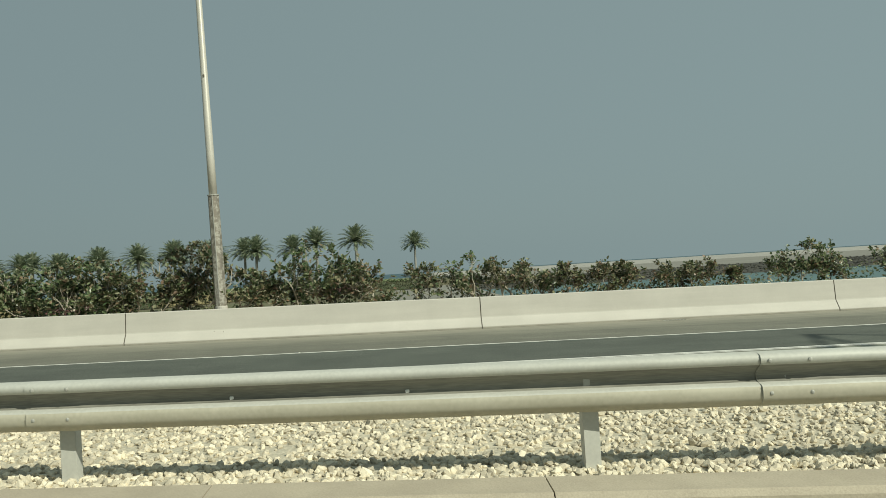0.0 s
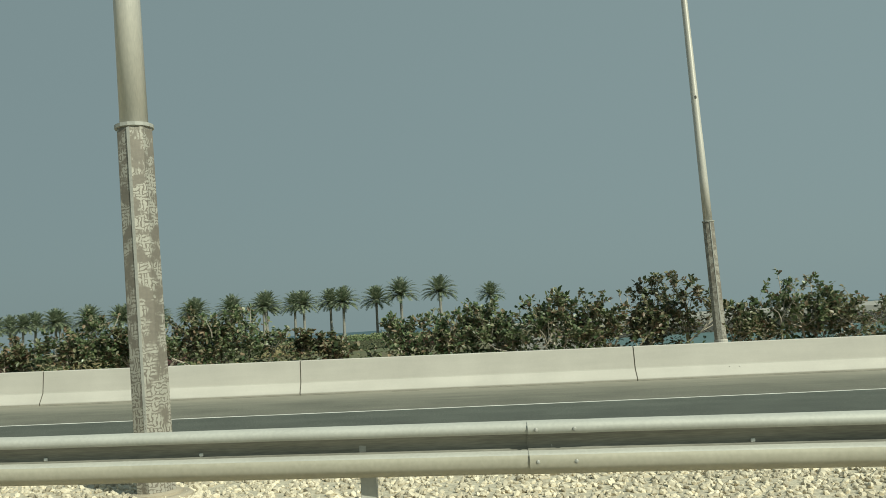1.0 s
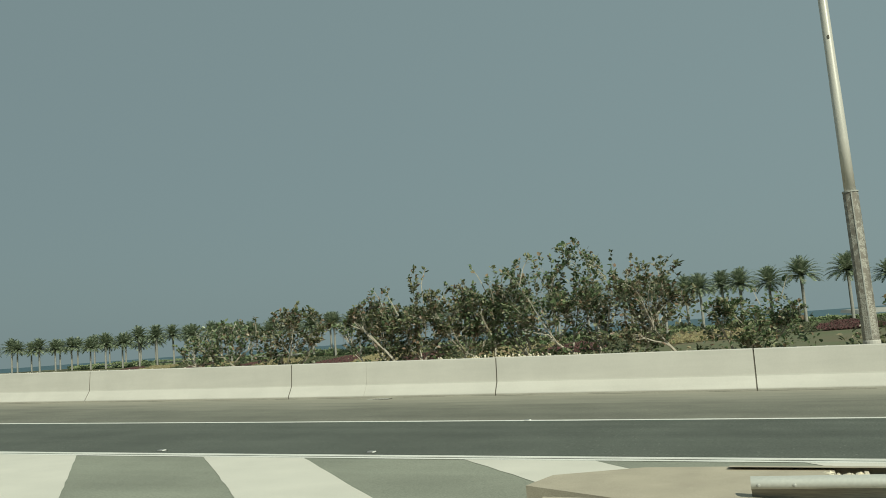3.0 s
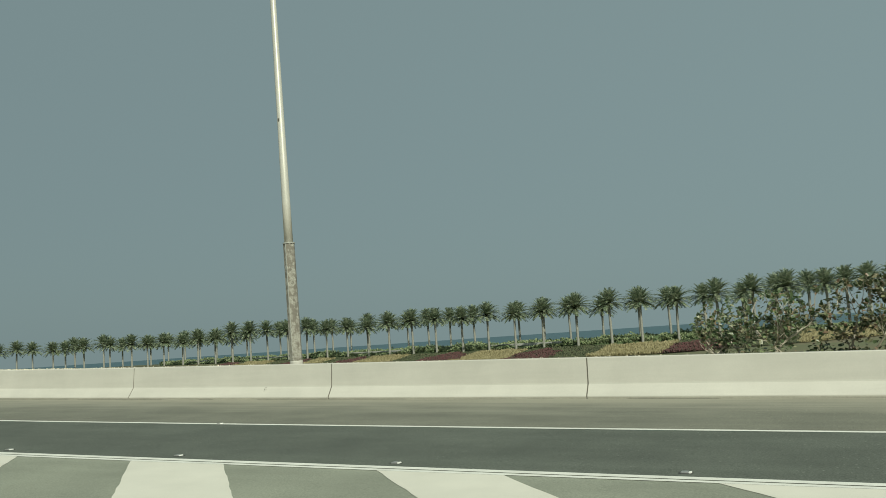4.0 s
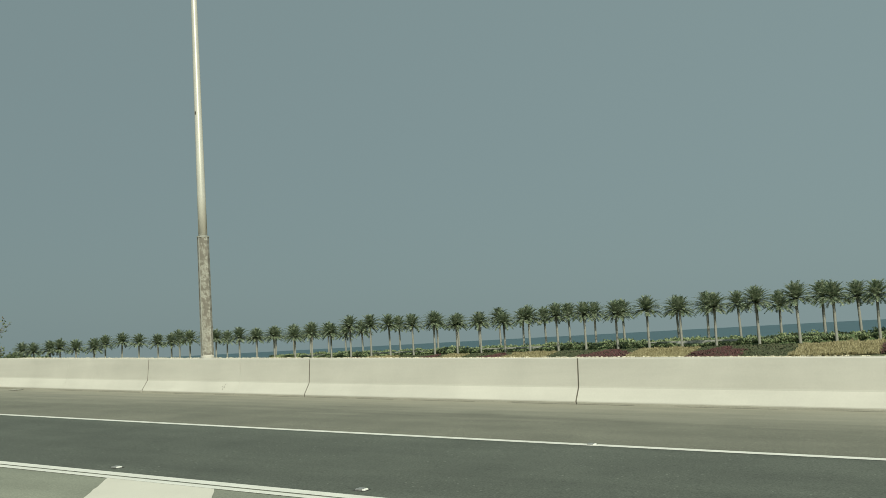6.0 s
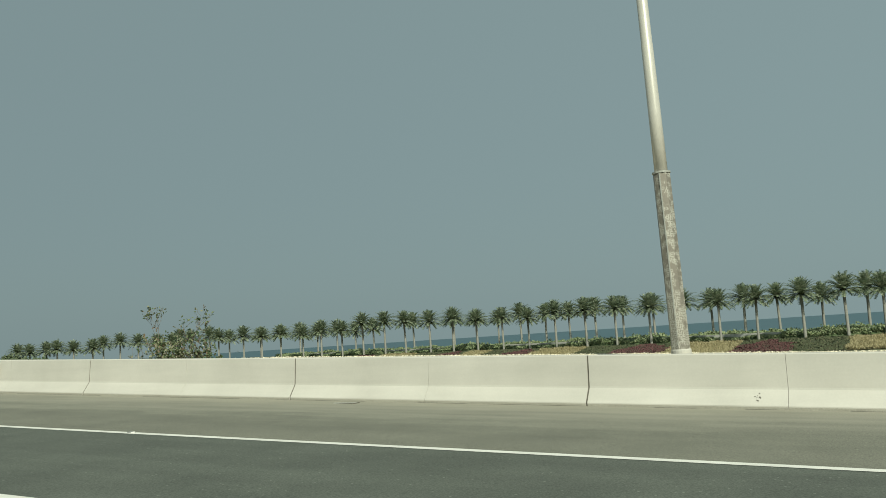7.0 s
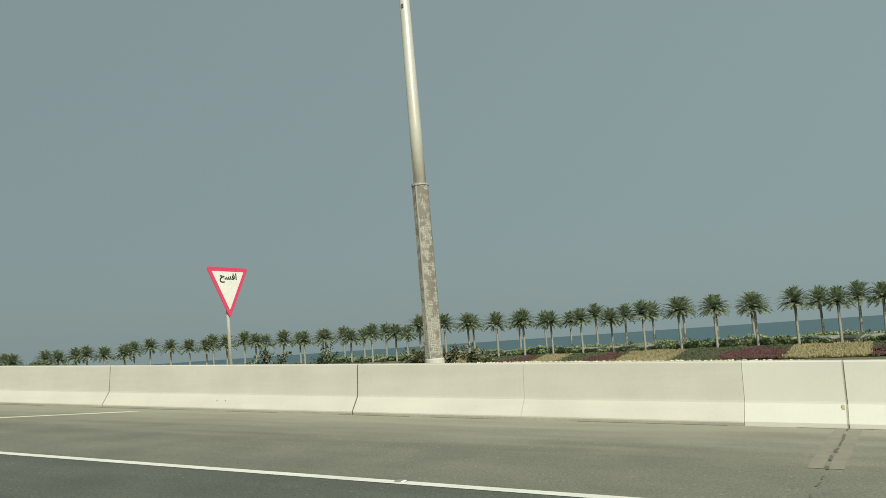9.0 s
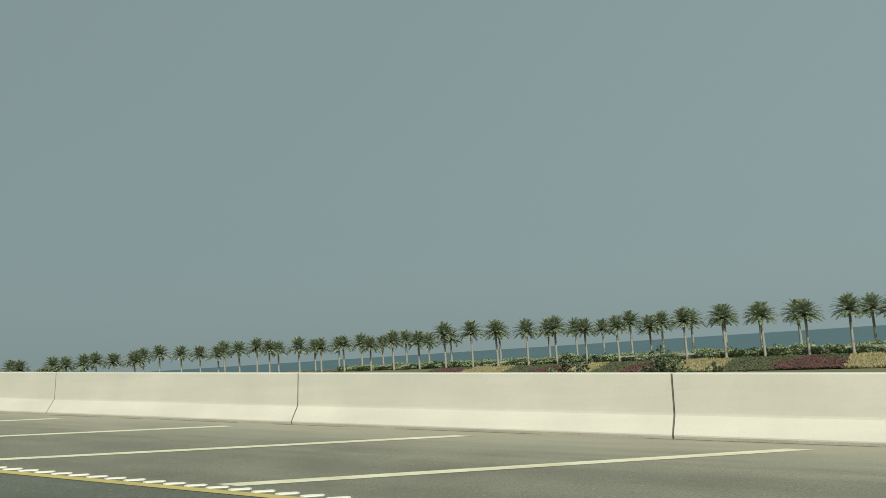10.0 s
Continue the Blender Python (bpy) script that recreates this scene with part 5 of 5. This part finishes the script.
def build_garden():
    kinds = {"red": ("red_bed", M_REDBED, 0.36, 0.36, "bed of dark red-leaved groundcover on the bank"),
             "gold": ("grass_bed", M_GOLDBED, 0.62, 0.62, "bed of golden ornamental grass on the bank"),
             "dark": ("groundcover_bed", M_DARKBED, 0.36, 0.36, "dark green groundcover bed on the bank")}
    for i, ((x0, k), (x1, _)) in enumerate(zip(BEDS, BEDS[1:])):
        name, mat, size, tall, label = kinds[k]
        back = -6.0 if k == "gold" else -4.0
        if k == "red":
            bed(name, x0 + 0.1, x1 - 0.1, -27.0, -6.0, mat, int(400 * (x1 - x0)), 0.42, 0.62, 500 + i, label, "plant bed", "planted beds", mask=True)
            name, mat, size, tall, label = kinds["dark"]
        bed(name, x0 + 0.1, x1 - 0.1, -27.0, back, mat, int((110 if k == "gold" else 90) * (x1 - x0)), size, tall, 540 + i, label, "plant bed", "planted beds", k == "gold")
    i = 0
    for x in steps(-330, 14, 40):
        i += 1
        tall = 0.85 + 0.75 * math.sin(i * 0.9) + 0.2 * math.sin(i * 2.1)
        bed("hedge", x - 4.4, x + 4.5, 0.6, 5.6 + 1.2 * math.sin(i * 1.7), M_HEDGE, 560, 0.5, max(0.5, tall + 0.7), 600 + i, "loose pale green hedge behind the front palms", "hedge", "seaside hedges")
    for x in steps(-330, -50, 28):
        i += 1
        bed("hedge", x - 5.0, x + 5.2, 10, 15.5, M_HEDGE, 300, 0.55, 2.3 + 0.45 * math.sin(i * 2.7), 700 + i, "trimmed green hedge along the promenade", "hedge", "seaside hedges")
    bm = bmesh.new()
    prev = None
    for x in steps(-340, -84, 52):
        y = palm_y(x) + 7.6
        z = land_z(x, y)
        cur = [bm.verts.new((x, y + dy, z + dz)) for dy, dz in ((0, -0.2), (0, 1.4), (0.6, 1.4), (0.6, -0.2))]
        if prev:
            for a in range(4):
                bm.faces.new((prev[a], cur[a], cur[(a + 1) % 4], prev[(a + 1) % 4]))
        prev = cur
    bmesh.ops.recalc_face_normals(bm, faces=bm.faces)
    solid("promenade_wall", bm, M_WALLPALE, "low pale stone wall along the promenade", "wall", kind="structure")
    for k, x in enumerate((-600, -586, -572, -558, -543, -528, -513)):
        bed("thicket", x - 8, x + 8, -34, -24, M_THICKET, 1500, 1.3, 12.2 + 1.8 * math.sin(k * 2.0), 860 + k, "dense dark green clump of far trees", "trees", "far thickets")


build_garden()


def build_revetment():
    """The dark rock bank of the creek beyond the road."""
    rng = random.Random(9)
    verts, faces, n = [], [], 0
    base = bmesh.new()
    bmesh.ops.create_icosphere(base, subdivisions=1, radius=1)
    v0 = np.array([v.co[:] for v in base.verts])
    f0 = np.array([[v.index for v in f.verts] for f in base.faces])
    base.free()
    for _ in range(5200):
        x, t = rng.uniform(28.5, 330), rng.random()
        s = rng.uniform(0.25, 0.55)
        v = v0 * np.array([[rng.uniform(0.7, 1.3) * s, rng.uniform(0.7, 1.2) * s, rng.uniform(0.6, 0.9) * s]]) * (0.8 + 0.4 * np.random.RandomState(rng.randrange(9999)).rand(len(v0), 1))
        verts.append(v + (x, 183 + 22.5 * t, SEA - 0.45 + 2.64 * t))
        faces.append(f0 + n)
        n += len(v0)
    me = bpy.data.meshes.new("rock_bank")
    me.from_pydata(np.concatenate(verts).tolist(), [], np.concatenate(faces).tolist())
    me.materials.append(M_ROCKBANK)
    tagged(new("rock_bank", me), "dark armour rocks along the creek", "rocks", kind="stuff")


build_revetment()


# ---- pale rubble edging on the planting strip ----
def build_edging():
    rng = random.Random(21)
    verts, faces, n = [], [], 0
    b = bmesh.new()
    bmesh.ops.create_icosphere(b, subdivisions=1, radius=1)
    v0 = np.array([v.co[:] for v in b.verts])
    f0 = np.array([[v.index for v in f.verts] for f in b.faces])
    b.free()
    for k in range(11200):
        x = rng.uniform(-118, -62) if rng.random() < 0.85 else rng.uniform(-62, 26)
        y = 1.9 + 0.95 * rng.random()
        s = rng.uniform(0.011, 0.026)
        lift = 0.746 + strip_sag(x)
        if k >= 10000:
            # small heaps of white rubble that show over the barrier
            x0, x1 = ((-32.4, -30.5), (-33.3, -29.8), (-16.0, -14.6), (-19.6, -18.2))[k % 4]
            x, y, s = rng.uniform(x0, x1), rng.uniform(0.32, 0.72), rng.uniform(0.02, 0.045)
            lift = 0.70 + 0.19 * rng.random() * (1 - abs(y - 0.52) / 0.2)
        e = np.array(Euler((rng.random() * 3, rng.random() * 3, rng.random() * 6)).to_matrix())
        v = (v0 * np.array([[rng.uniform(0.7, 1.3), rng.uniform(0.7, 1.2), rng.uniform(0.5, 0.9)]])) @ e.T * s
        verts.append(v + (x, y, base_z(x) + lift))
        faces.append(f0 + n)
        n += len(v0)
    me = bpy.data.meshes.new("strip_gravel")
    me.from_pydata(np.concatenate(verts).tolist(), [], np.concatenate(faces).tolist())
    me.materials.append(M_STONE)
    tagged(new("strip_gravel", me), "pale gravel scattered on the planting strip", "gravel", kind="stuff")


build_edging()
